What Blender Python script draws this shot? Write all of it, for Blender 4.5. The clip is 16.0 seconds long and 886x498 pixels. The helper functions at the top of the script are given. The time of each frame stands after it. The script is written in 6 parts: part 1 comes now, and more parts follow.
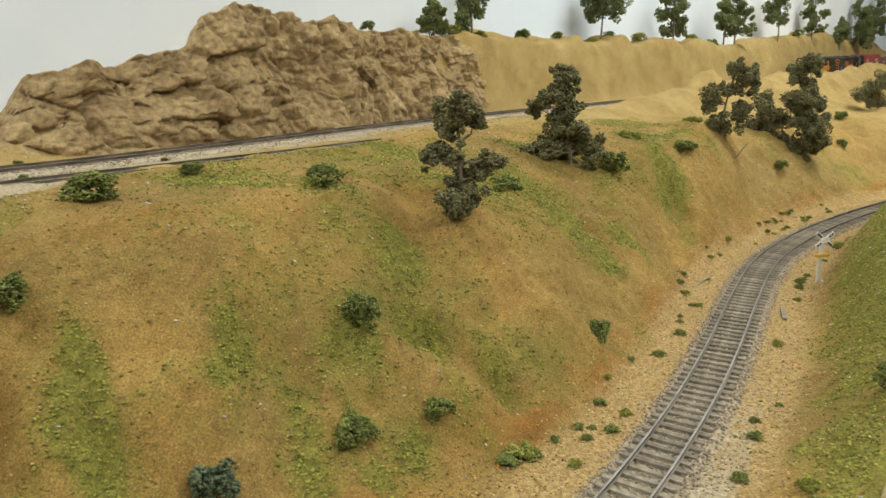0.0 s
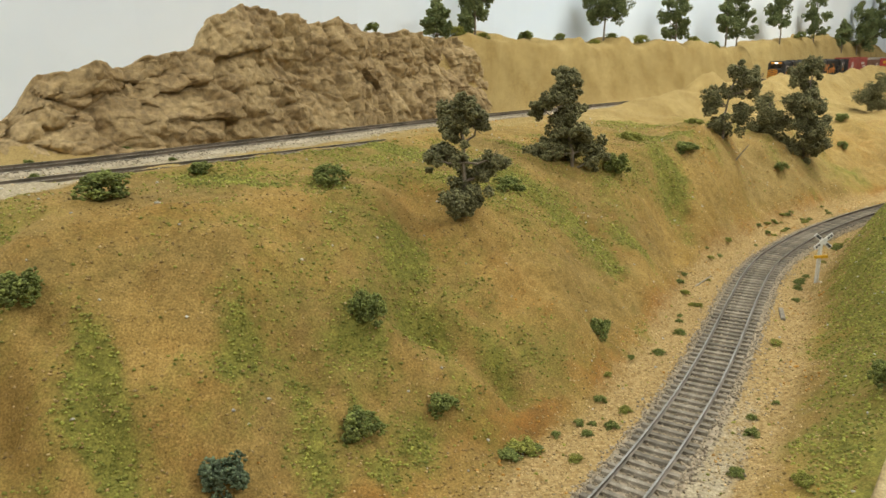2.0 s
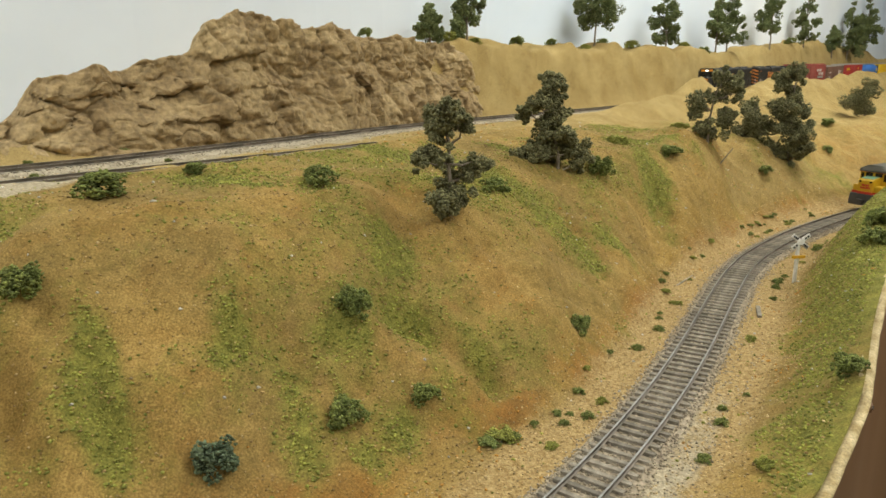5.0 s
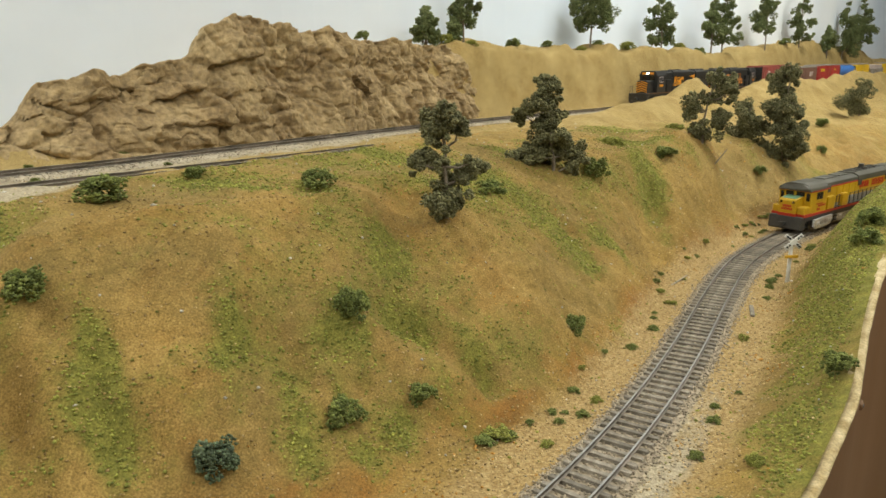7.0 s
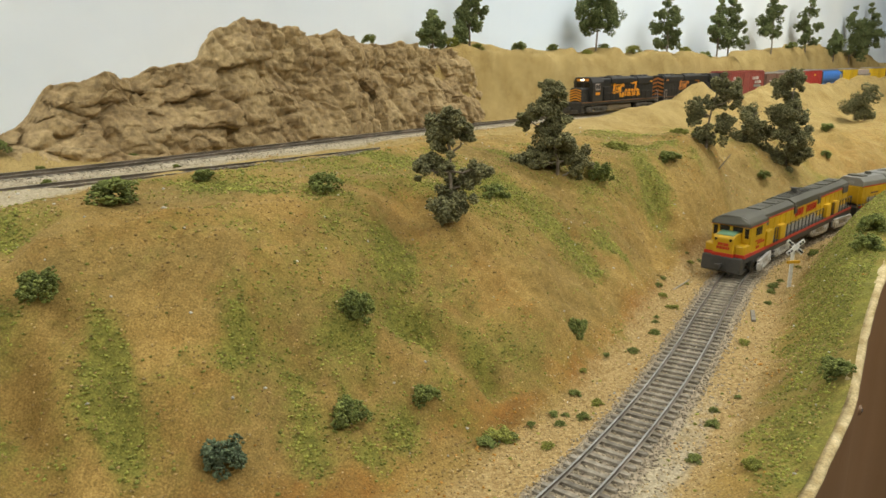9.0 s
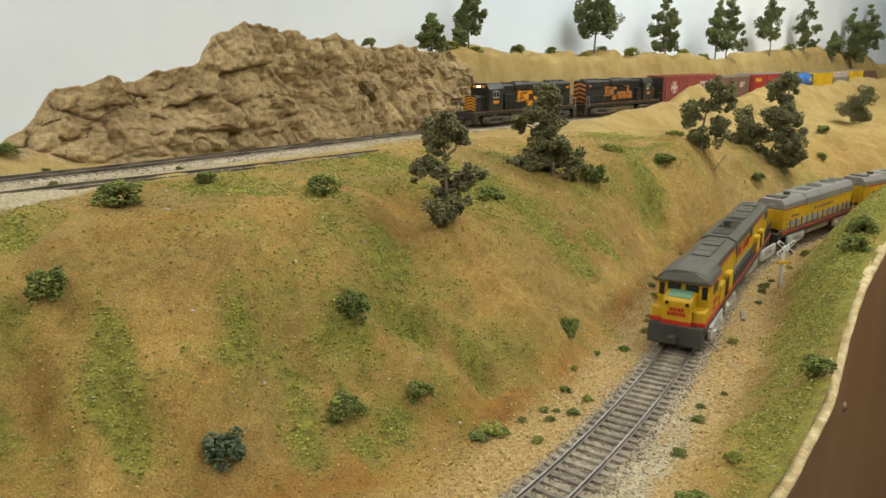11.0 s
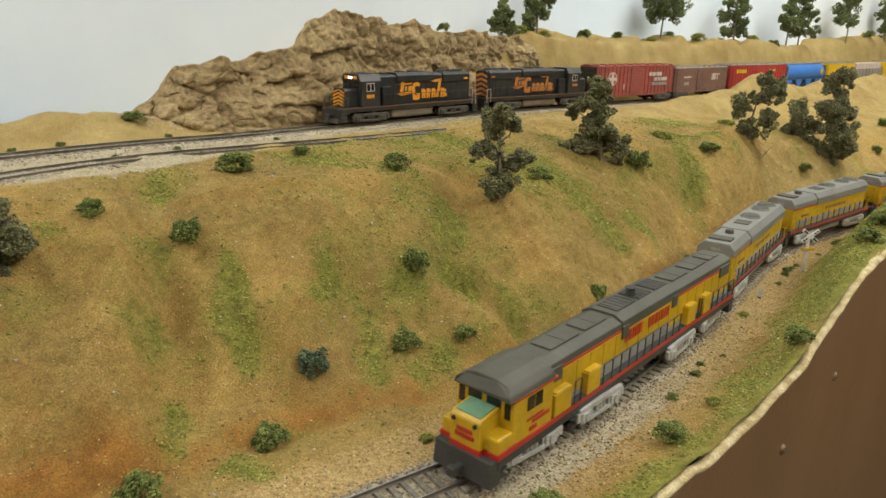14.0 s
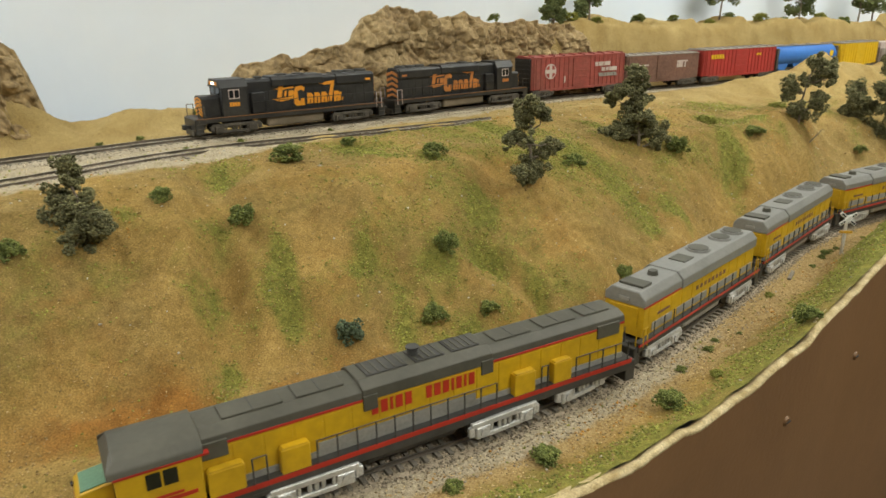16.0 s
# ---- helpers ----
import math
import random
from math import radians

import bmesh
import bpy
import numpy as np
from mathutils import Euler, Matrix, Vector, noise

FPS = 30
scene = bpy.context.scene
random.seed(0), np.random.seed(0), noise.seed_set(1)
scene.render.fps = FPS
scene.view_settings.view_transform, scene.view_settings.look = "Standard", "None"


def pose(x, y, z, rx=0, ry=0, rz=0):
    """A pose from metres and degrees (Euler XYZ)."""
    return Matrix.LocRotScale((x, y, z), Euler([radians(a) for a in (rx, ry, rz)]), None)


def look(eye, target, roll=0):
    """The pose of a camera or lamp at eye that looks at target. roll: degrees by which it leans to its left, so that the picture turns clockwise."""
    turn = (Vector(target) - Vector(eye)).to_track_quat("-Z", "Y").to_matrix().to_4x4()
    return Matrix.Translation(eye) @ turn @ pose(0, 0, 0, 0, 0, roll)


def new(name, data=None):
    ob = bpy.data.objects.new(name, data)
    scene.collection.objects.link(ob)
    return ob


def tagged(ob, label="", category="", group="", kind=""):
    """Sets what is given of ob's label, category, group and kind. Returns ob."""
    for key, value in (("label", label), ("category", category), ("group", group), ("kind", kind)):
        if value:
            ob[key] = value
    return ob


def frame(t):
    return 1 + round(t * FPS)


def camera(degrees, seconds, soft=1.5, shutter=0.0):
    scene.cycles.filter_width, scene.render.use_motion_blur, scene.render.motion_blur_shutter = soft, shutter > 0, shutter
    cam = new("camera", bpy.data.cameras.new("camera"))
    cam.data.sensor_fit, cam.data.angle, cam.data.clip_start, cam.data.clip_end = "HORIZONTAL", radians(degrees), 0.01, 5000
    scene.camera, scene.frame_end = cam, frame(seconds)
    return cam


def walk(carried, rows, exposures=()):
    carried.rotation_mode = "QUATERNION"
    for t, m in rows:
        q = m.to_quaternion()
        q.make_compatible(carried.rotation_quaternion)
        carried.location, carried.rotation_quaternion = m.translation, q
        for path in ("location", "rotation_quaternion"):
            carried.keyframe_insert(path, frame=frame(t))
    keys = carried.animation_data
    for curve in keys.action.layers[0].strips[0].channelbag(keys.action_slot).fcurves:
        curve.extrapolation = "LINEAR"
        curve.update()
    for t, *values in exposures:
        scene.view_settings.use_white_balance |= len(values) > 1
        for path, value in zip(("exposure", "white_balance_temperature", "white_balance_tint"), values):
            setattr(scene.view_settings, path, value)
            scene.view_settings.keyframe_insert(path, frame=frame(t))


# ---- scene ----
cam = camera(64.7, 16.0, soft=1.6, shutter=0.3)
PATH = [
    (0, (0.0390, 0.0261, 0.1650), (0.0050, 1.9565, -0.3569), -1.19),
    (0.5, (0.0356, 0.0256, 0.1654), (0.0011, 1.9560, -0.3569), -1.12),
    (1, (0.0384, 0.0259, 0.1649), (0.0016, 1.9568, -0.3549), -1.05),
    (1.5, (0.0370, 0.0234, 0.1645), (-0.0016, 1.9544, -0.3549), -1.01),
    (2, (0.0381, 0.0193, 0.1663), (-0.0009, 1.9498, -0.3546), -0.98),
    (2.5, (0.0396, 0.0149, 0.1673), (-0.0006, 1.9464, -0.3502), -0.95),
    (3, (0.0394, 0.0134, 0.1665), (0.0006, 1.9455, -0.3488), -0.88),
    (3.5, (0.0416, 0.0102, 0.1655), (0.0029, 1.9427, -0.3480), -0.92),
    (4, (0.0432, 0.0084, 0.1668), (0.0080, 1.9413, -0.3457), -0.84),
    (6.5, (0.0461, -0.0011, 0.1671), (0.0211, 1.9327, -0.3425), -0.90),
    (7, (0.0460, -0.0012, 0.1690), (0.0206, 1.9327, -0.3404), -1.00),
    (7.5, (0.0502, -0.0035, 0.1694), (0.0240, 1.9307, -0.3389), -0.99),
    (8, (0.0449, -0.0104, 0.1714), (0.0205, 1.9234, -0.3384), -0.78),
    (8.5, (0.0433, -0.0096, 0.1729), (0.0090, 1.9239, -0.3373), -0.71),
    (9, (0.0467, -0.0067, 0.1724), (0.0064, 1.9273, -0.3355), -0.68),
    (9.5, (0.0472, -0.0084, 0.1730), (0.0109, 1.9251, -0.3374), -0.67),
    (12, (0.0532, -0.0463, 0.1798), (-0.0028, 1.8882, -0.3248), -0.79),
    (12.5, (0.0490, -0.0693, 0.1865), (-0.0109, 1.8612, -0.3325), -0.92),
    (13, (0.0524, -0.0776, 0.1974), (-0.0637, 1.8421, -0.3516), 0.10),
    (13.5, (0.0611, -0.0860, 0.1952), (-0.1305, 1.8187, -0.3839), 0.90),
    (14, (0.0647, -0.0967, 0.1974), (-0.1665, 1.7986, -0.3978), 1.06),
    (14.5, (0.0736, -0.1027, 0.2018), (-0.1931, 1.7845, -0.4044), 0.83),
    (15, (0.0836, -0.1113, 0.2021), (-0.2389, 1.7624, -0.4186), 0.40),
    (15.5, (0.0971, -0.1175, 0.2055), (-0.2918, 1.7391, -0.4283), -0.40),
    (16, (0.1013, -0.1307, 0.2088), (-0.3364, 1.7131, -0.4308), -0.81),
]
walk(cam, [(t, look(eye, target, roll)) for t, eye, target, roll in PATH])

# ---- light: an assumed closed room, unseen, with ceiling lamps added ----
world = bpy.data.worlds.new("world")
scene.world = world
world.use_nodes = True
world.node_tree.nodes["Background"].inputs[0].default_value = (0.9, 0.95, 1.0, 1)
world.node_tree.nodes["Background"].inputs[1].default_value = 0.05
scene.view_settings.exposure = 0.09
# first lamp placed from tree shadows on the backdrop; the rest are added fill
LAMPS = [(1.35, -0.30, 1.2, 18.5), (-0.15, -0.60, 1.2, 1.6), (-1.15, -0.12, 1.2, 10.5), (0.95, 1.00, 1.2, 12.5)]
for lx, ly, lz, watts in LAMPS:
    lamp = bpy.data.lights.new("assumed_ceiling_glow", "AREA")
    lamp.shape, lamp.size, lamp.size_y, lamp.energy, lamp.color = "RECTANGLE", 1.2, 0.32, watts, (0.985, 1.0, 0.90)
    new("assumed_ceiling_glow", lamp).matrix_world = pose(lx, ly, lz - 0.04, 0, 0, 30)


# ---- materials ----
def mat(name, base, rough=0.6, metal=0.0, second=None, scale=40.0, fine=0.12, bump=0.0, bump_scale=400.0, spread=0.0, island=False):
    """A surface with two scales of variation: blotches between base and second, fine grain in value, and relief."""
    m = bpy.data.materials.new(name)
    m.use_nodes = True
    nt = m.node_tree
    p = nt.nodes["Principled BSDF"]
    tc = nt.nodes.new("ShaderNodeTexCoord")
    n1 = nt.nodes.new("ShaderNodeTexNoise")
    n1.inputs["Scale"].default_value, n1.inputs["Detail"].default_value = scale, 5
    n2 = nt.nodes.new("ShaderNodeTexNoise")
    n2.inputs["Scale"].default_value, n2.inputs["Detail"].default_value = scale * 9, 3
    for n in (n1, n2):
        nt.links.new(tc.outputs["Object"], n.inputs["Vector"])
    second = second or tuple(c * 0.75 for c in base)
    ramp = nt.nodes.new("ShaderNodeValToRGB")
    ramp.color_ramp.elements[0].position, ramp.color_ramp.elements[1].position = 0.35, 0.65
    ramp.color_ramp.elements[0].color, ramp.color_ramp.elements[1].color = (*base, 1), (*second, 1)
    nt.links.new(n1.outputs["Fac"], ramp.inputs["Fac"])
    value = nt.nodes.new("ShaderNodeMapRange")
    value.inputs["From Min"].default_value, value.inputs["From Max"].default_value = 0.3, 0.7
    value.inputs["To Min"].default_value, value.inputs["To Max"].default_value = 1 - fine, 1 + fine
    nt.links.new(n2.outputs["Fac"], value.inputs["Value"])
    hsv = nt.nodes.new("ShaderNodeHueSaturation")
    nt.links.new(ramp.outputs["Color"], hsv.inputs["Color"])
    last = value.outputs["Result"]
    if spread:
        info = nt.nodes.new("ShaderNodeNewGeometry") if island else nt.nodes.new("ShaderNodeObjectInfo")
        r = nt.nodes.new("ShaderNodeMapRange")
        r.inputs["To Min"].default_value, r.inputs["To Max"].default_value = 1 - spread, 1 + spread
        nt.links.new(info.outputs["Random Per Island" if island else "Random"], r.inputs["Value"])
        mul = nt.nodes.new("ShaderNodeMath")
        mul.operation = "MULTIPLY"
        nt.links.new(last, mul.inputs[0])
        nt.links.new(r.outputs["Result"], mul.inputs[1])
        last = mul.outputs[0]
    nt.links.new(last, hsv.inputs["Value"])
    nt.links.new(hsv.outputs["Color"], p.inputs["Base Color"])
    p.inputs["Roughness"].default_value, p.inputs["Metallic"].default_value = rough, metal
    if bump:
        n3 = nt.nodes.new("ShaderNodeTexNoise")
        n3.inputs["Scale"].default_value, n3.inputs["Detail"].default_value = bump_scale, 4
        nt.links.new(tc.outputs["Object"], n3.inputs["Vector"])
        b = nt.nodes.new("ShaderNodeBump")
        b.inputs["Strength"].default_value, b.inputs["Distance"].default_value = bump, 0.5 / bump_scale
        nt.links.new(n3.outputs["Fac"], b.inputs["Height"])
        nt.links.new(b.outputs["Normal"], p.inputs["Normal"])
    return m


def ground_material():
    """Scenery soil: ochre earth, tan plaster sand, turf and trackside grit, told apart by what was sprinkled where."""
    m = bpy.data.materials.new("scenery_soil")
    m.use_nodes = True
    nt = m.node_tree
    p = nt.nodes["Principled BSDF"]
    p.inputs["Roughness"].default_value = 0.95
    p.inputs["Specular IOR Level"].default_value = 0.15
    tc = nt.nodes.new("ShaderNodeTexCoord")

    def noise_node(scale, detail=5, rough=0.6):
        n = nt.nodes.new("ShaderNodeTexNoise")
        n.inputs["Scale"].default_value, n.inputs["Detail"].default_value, n.inputs["Roughness"].default_value = scale, detail, rough
        nt.links.new(tc.outputs["Object"], n.inputs["Vector"])
        return n.outputs["Fac"]

    def ramp_node(fac, lo, hi, a, b):
        r = nt.nodes.new("ShaderNodeValToRGB")
        r.color_ramp.elements[0].position, r.color_ramp.elements[1].position = lo, hi
        r.color_ramp.elements[0].color, r.color_ramp.elements[1].color = (*a, 1), (*b, 1)
        nt.links.new(fac, r.inputs["Fac"])
        return r.outputs["Color"]

    def mix(fac, a, b, mode="MIX"):
        n = nt.nodes.new("ShaderNodeMix")
        n.data_type, n.blend_type = "RGBA", mode
        if isinstance(fac, float):
            n.inputs[0].default_value = fac
        else:
            nt.links.new(fac, n.inputs[0])
        nt.links.new(a, n.inputs[6])
        nt.links.new(b, n.inputs[7])
        return n.outputs[2]

    def spread(attr, scale, soft=0.22):
        """The sprinkled amount with a ragged, grainy border."""
        a = nt.nodes.new("ShaderNodeAttribute")
        a.attribute_name = attr
        add = nt.nodes.new("ShaderNodeMath")
        add.operation = "ADD"
        nt.links.new(a.outputs["Fac"], add.inputs[0])
        nt.links.new(noise_node(scale, 6, 0.75), add.inputs[1])
        r = nt.nodes.new("ShaderNodeMapRange")
        r.inputs["From Min"].default_value, r.inputs["From Max"].default_value = 1.0 - soft, 1.0 + soft
        nt.links.new(add.outputs[0], r.inputs["Value"])
        return r.outputs["Result"]

    def streaks(scale, long):
        """Noise drawn out down the slope."""
        mp = nt.nodes.new("ShaderNodeMapping")
        mp.inputs["Rotation"].default_value = (0, 0, radians(42))
        mp.inputs["Scale"].default_value = (1, long, 0.6)
        nt.links.new(tc.outputs["Object"], mp.inputs["Vector"])
        n = nt.nodes.new("ShaderNodeTexNoise")
        n.inputs["Scale"].default_value, n.inputs["Detail"].default_value, n.inputs["Roughness"].default_value = scale, 6, 0.65
        nt.links.new(mp.outputs["Vector"], n.inputs["Vector"])
        return n.outputs["Fac"]

    earth = ramp_node(noise_node(11), 0.42, 0.58, (0.205, 0.140, 0.046), (0.41, 0.252, 0.068))
    earth = mix(0.45, earth, ramp_node(streaks(26, 0.3), 0.36, 0.64, (0.170, 0.116, 0.038), (0.42, 0.285, 0.105)))
    earth = mix(0.40, earth, ramp_node(noise_node(170, 6, 0.7), 0.38, 0.62, (0.160, 0.114, 0.034), (0.390, 0.275, 0.096)))
    tan = ramp_node(noise_node(26), 0.35, 0.65, (0.31, 0.222, 0.086), (0.44, 0.328, 0.138))
    tan = mix(0.3, tan, ramp_node(streaks(30, 0.25), 0.36, 0.64, (0.27, 0.18, 0.065), (0.52, 0.40, 0.19)))
    turf = ramp_node(noise_node(190, 6, 0.7), 0.36, 0.64, (0.130, 0.130, 0.028), (0.27, 0.250, 0.058))
    grit = ramp_node(noise_node(420), 0.35, 0.65, (0.27, 0.175, 0.066), (0.47, 0.345, 0.165))
    bed = ramp_node(noise_node(420), 0.35, 0.65, (0.34, 0.29, 0.20), (0.50, 0.43, 0.31))
    clay = ramp_node(noise_node(60), 0.35, 0.65, (0.20, 0.095, 0.024), (0.34, 0.165, 0.04))
    colour = mix(spread("tan", 30, 0.3), earth, tan)
    colour = mix(spread("clay", 50, 0.3), colour, clay)
    colour = mix(spread("grit", 90), colour, grit)
    colour = mix(spread("bed", 90), colour, bed)
    colour = mix(spread("grass", 75, 0.24), colour, turf)
    speck = ramp_node(noise_node(1100, 3, 0.7), 0.32, 0.70, (0.50, 0.49, 0.46), (1.46, 1.44, 1.38))
    colour = mix(0.85, colour, speck, "MULTIPLY")
    nt.links.new(colour, p.inputs["Base Color"])
    b = nt.nodes.new("ShaderNodeBump")
    b.inputs["Strength"].default_value, b.inputs["Distance"].default_value = 0.8, 0.0007
    nt.links.new(noise_node(900, 4), b.inputs["Height"])
    nt.links.new(b.outputs["Normal"], p.inputs["Normal"])
    return m


SOIL = ground_material()
ROCK = mat("rock_plaster", (0.385, 0.280, 0.138), 0.92, second=(0.265, 0.182, 0.086), scale=24, fine=0.34, bump=0.9, bump_scale=420)
RAIL = mat("rail_steel", (0.105, 0.092, 0.072), 0.5, 0.5, second=(0.24, 0.20, 0.16), scale=60)
RAILTOP = mat("rail_polished_head", (0.46, 0.44, 0.41), 0.32, 0.9, second=(0.32, 0.30, 0.27), scale=80)
TIE = mat("sleeper_timber", (0.195, 0.17, 0.132), 0.9, second=(0.29, 0.255, 0.20), scale=300, fine=0.3, bump=0.5, bump_scale=1500, spread=0.3)
BALLAST = mat("ballast_stone", (0.27, 0.225, 0.16), 0.95, second=(0.42, 0.345, 0.245), scale=500, spread=0.45, island=True)
UPPER_BALLAST = mat("upper_ballast_stone", (0.37, 0.32, 0.235), 0.95, second=(0.50, 0.43, 0.315), scale=500, spread=0.35, island=True)
GRAVEL = mat("gravel_grain", (0.40, 0.27, 0.115), 0.95, second=(0.56, 0.425, 0.22), scale=500, spread=0.5, island=True)
TURF = mat("turf_foam", (0.185, 0.198, 0.034), 0.95, second=(0.29, 0.285, 0.055), scale=60, spread=0.45, island=True)
ORANGE_TURF = mat("orange_turf_foam", (0.50, 0.235, 0.035), 0.95, second=(0.42, 0.22, 0.05), scale=200, spread=0.35, island=True)
LEAF = mat("bush_foam", (0.115, 0.142, 0.032), 0.95, second=(0.195, 0.220, 0.052), scale=160, spread=0.5, island=True)
BLUE_LEAF = mat("grey_green_bush_foam", (0.075, 0.105, 0.055), 0.95, second=(0.115, 0.15, 0.08), scale=160, spread=0.5, island=True)
TREE_LEAF = mat("olive_tree_foam", (0.125, 0.120, 0.052), 0.95, second=(0.21, 0.20, 0.09), scale=120, spread=0.5, island=True)
RIDGE_LEAF = mat("green_tree_foam", (0.100, 0.130, 0.044), 0.95, second=(0.175, 0.20, 0.072), scale=120, spread=0.5, island=True)
BARK = mat("twig_bark", (0.16, 0.125, 0.085), 0.9, second=(0.24, 0.20, 0.15), scale=200, bump=0.4, bump_scale=900)
SKY = mat("painted_backdrop", (0.75, 0.855, 0.99), 0.9, second=(0.90, 0.945, 0.99), scale=1.8, fine=0.015)
FASCIA = mat("brown_fascia_paint", (0.190, 0.098, 0.038), 0.45, second=(0.215, 0.112, 0.045), scale=6, fine=0.06, bump=0.12, bump_scale=300)
EDGE = mat("raw_plaster_edge", (0.38, 0.28, 0.125), 0.95, second=(0.60, 0.49, 0.28), scale=120, fine=0.25, bump=0.8, bump_scale=500)
WALL = mat("room_wall_paint", (0.72, 0.70, 0.66), 0.9, scale=2, second=(0.69, 0.67, 0.63), fine=0.02)
CARPET = mat("aisle_carpet", (0.16, 0.15, 0.14), 0.95, scale=120)
GLOW = bpy.data.materials.new("lamp_diffuser")
GLOW.use_nodes = True
GLOW.node_tree.nodes["Principled BSDF"].inputs["Emission Color"].default_value = (1, 0.96, 0.9, 1)
GLOW.node_tree.nodes["Principled BSDF"].inputs["Emission Strength"].default_value = 3


# ---- building helpers ----
def part(name, bm, material, parent=None, label=""):
    me = bpy.data.meshes.new(name)
    bm.to_mesh(me)
    bm.free()
    me.materials.append(material)
    ob = new(name, me)
    if parent is not None:
        ob.parent = parent
    return tagged(ob, label)


def arrays(name, verts, faces, material, parent=None, label="", smooth=False):
    me = bpy.data.meshes.new(name)
    me.from_pydata([tuple(v) for v in verts], [], [tuple(f) for f in faces])
    me.materials.append(material)
    if smooth:
        me.shade_smooth()
    ob = new(name, me)
    if parent is not None:
        ob.parent = parent
    return tagged(ob, label)


def box(x0, x1, y0, y1, z0, z1, bevel=0.0, bm=None, segments=2):
    own = bmesh.new()
    bmesh.ops.create_cube(own, size=1, matrix=Matrix.Translation(((x0 + x1) / 2, (y0 + y1) / 2, (z0 + z1) / 2)) @ Matrix.Diagonal((x1 - x0, y1 - y0, z1 - z0, 1)))
    if bevel:
        bmesh.ops.bevel(own, geom=own.edges[:], offset=bevel, segments=segments, affect="EDGES", profile=0.5)
    if bm is None:
        return own
    me = bpy.data.meshes.new("tmp")
    own.to_mesh(me)
    own.free()
    bm.from_mesh(me)
    bpy.data.meshes.remove(me)
    return bm


def rod(a, b, r0, r1=None, sides=8, bm=None):
    bm = bm or bmesh.new()
    a, b = Vector(a), Vector(b)
    d = b - a
    m = Matrix.Translation((a + b) / 2) @ d.to_track_quat("Z", "Y").to_matrix().to_4x4()
    bmesh.ops.create_cone(bm, cap_ends=True, segments=sides, radius1=r0, radius2=r0 if r1 is None else r1, depth=d.length, matrix=m)
    return bm


def prism(outline, y0, y1, bevel=0.0):
    """A solid with the outline (x, z) drawn across from y0 to y1."""
    bm = bmesh.new()
    a = [bm.verts.new((x, y0, z)) for x, z in outline]
    b = [bm.verts.new((x, y1, z)) for x, z in outline]
    bm.faces.new(a)
    bm.faces.new(b[::-1])
    for i in range(len(a)):
        j = (i + 1) % len(a)
        bm.faces.new((a[j], a[i], b[i], b[j]))
    bmesh.ops.recalc_face_normals(bm, faces=bm.faces[:])
    if bevel:
        bmesh.ops.bevel(bm, geom=bm.edges[:], offset=bevel, segments=2, affect="EDGES", profile=0.5)
    return bm


def loft(outline, x0, x1, bevel=0.0):
    """A solid with the outline (y, z) drawn along from x0 to x1."""
    bm = prism([(y, z) for y, z in outline], x0, x1, bevel)
    for v in bm.verts:
        v.co = Vector((v.co.y, v.co.x, v.co.z))
    bmesh.ops.recalc_face_normals(bm, faces=bm.faces[:])
    return bm


def thing(name, label, category, group="", kind=""):
    return tagged(new(name), label, category, group, kind)


# ---- plan ----
def spline(points, step=0.008):
    p = np.array(points, float)
    q = np.vstack([2 * p[0] - p[1], p, 2 * p[-1] - p[-2]])
    out = []
    for i in range(1, len(q) - 2):
        a, b, c, d = q[i - 1:i + 3]
        n = max(2, int(np.linalg.norm(c[:2] - b[:2]) / step))
        for t in np.arange(n) / n:
            out.append(0.5 * (2 * b + (c - a) * t + (2 * a - 5 * b + 4 * c - d) * t * t + (3 * b - a - 3 * c + d) * t ** 3))
    out.append(p[-1])
    return np.array(out)


MAIN = spline([(-0.62, 0.0), (-0.47, 0.16), (-0.356, 0.315), (-0.274, 0.433), (-0.206, 0.506), (-0.143, 0.586), (-0.006, 0.756), (0.125, 0.893), (0.24, 0.998), (0.36, 1.115), (0.442, 1.1876), (0.5307, 1.2799), (0.6267, 1.3795), (0.7351, 1.4935), (0.8555, 1.6145), (1.0103, 1.7841), (1.1572, 1.9456), (1.457, 2.216), (1.907, 2.396)])
LOW = spline([(-0.30, -0.06), (-0.2, -0.01), (-0.106, 0.062), (-0.0455, 0.1105), (0.0028, 0.1552), (0.0515, 0.2005), (0.1, 0.26), (0.148, 0.33), (0.191, 0.402),
              (0.241, 0.493), (0.281, 0.562), (0.322, 0.618), (0.392, 0.693), (0.49, 0.776), (0.6, 0.85), (0.75, 0.925), (0.95, 0.99), (1.2, 1.03)])
SIDING = spline([(-0.50, -0.06), (-0.40, 0.09), (-0.297, 0.25), (-0.258, 0.335), (-0.213, 0.405), (-0.156, 0.468), (-0.10, 0.527), (-0.01, 0.622)])
RIM = spline([(-0.6, -0.32), (-0.35, -0.2), (-0.12, -0.06), (-0.03, 0.02), (0.035, 0.083), (0.09, 0.137), (0.146, 0.196), (0.18, 0.234), (0.224, 0.288),
              (0.275, 0.367), (0.335, 0.45), (0.42, 0.555), (0.56, 0.68), (0.75, 0.78), (1.0, 0.85), (1.5, 0.88)])
UPPER, LOWER = 0.105, 0.0  # railheads


def lengths(c):
    return np.r_[0, np.cumsum(np.linalg.norm(np.diff(c[:, :2], axis=0), axis=1))]


def tangents(c):
    t = np.gradient(c[:, :2], axis=0)
    return t / np.linalg.norm(t, axis=1)[:, None]


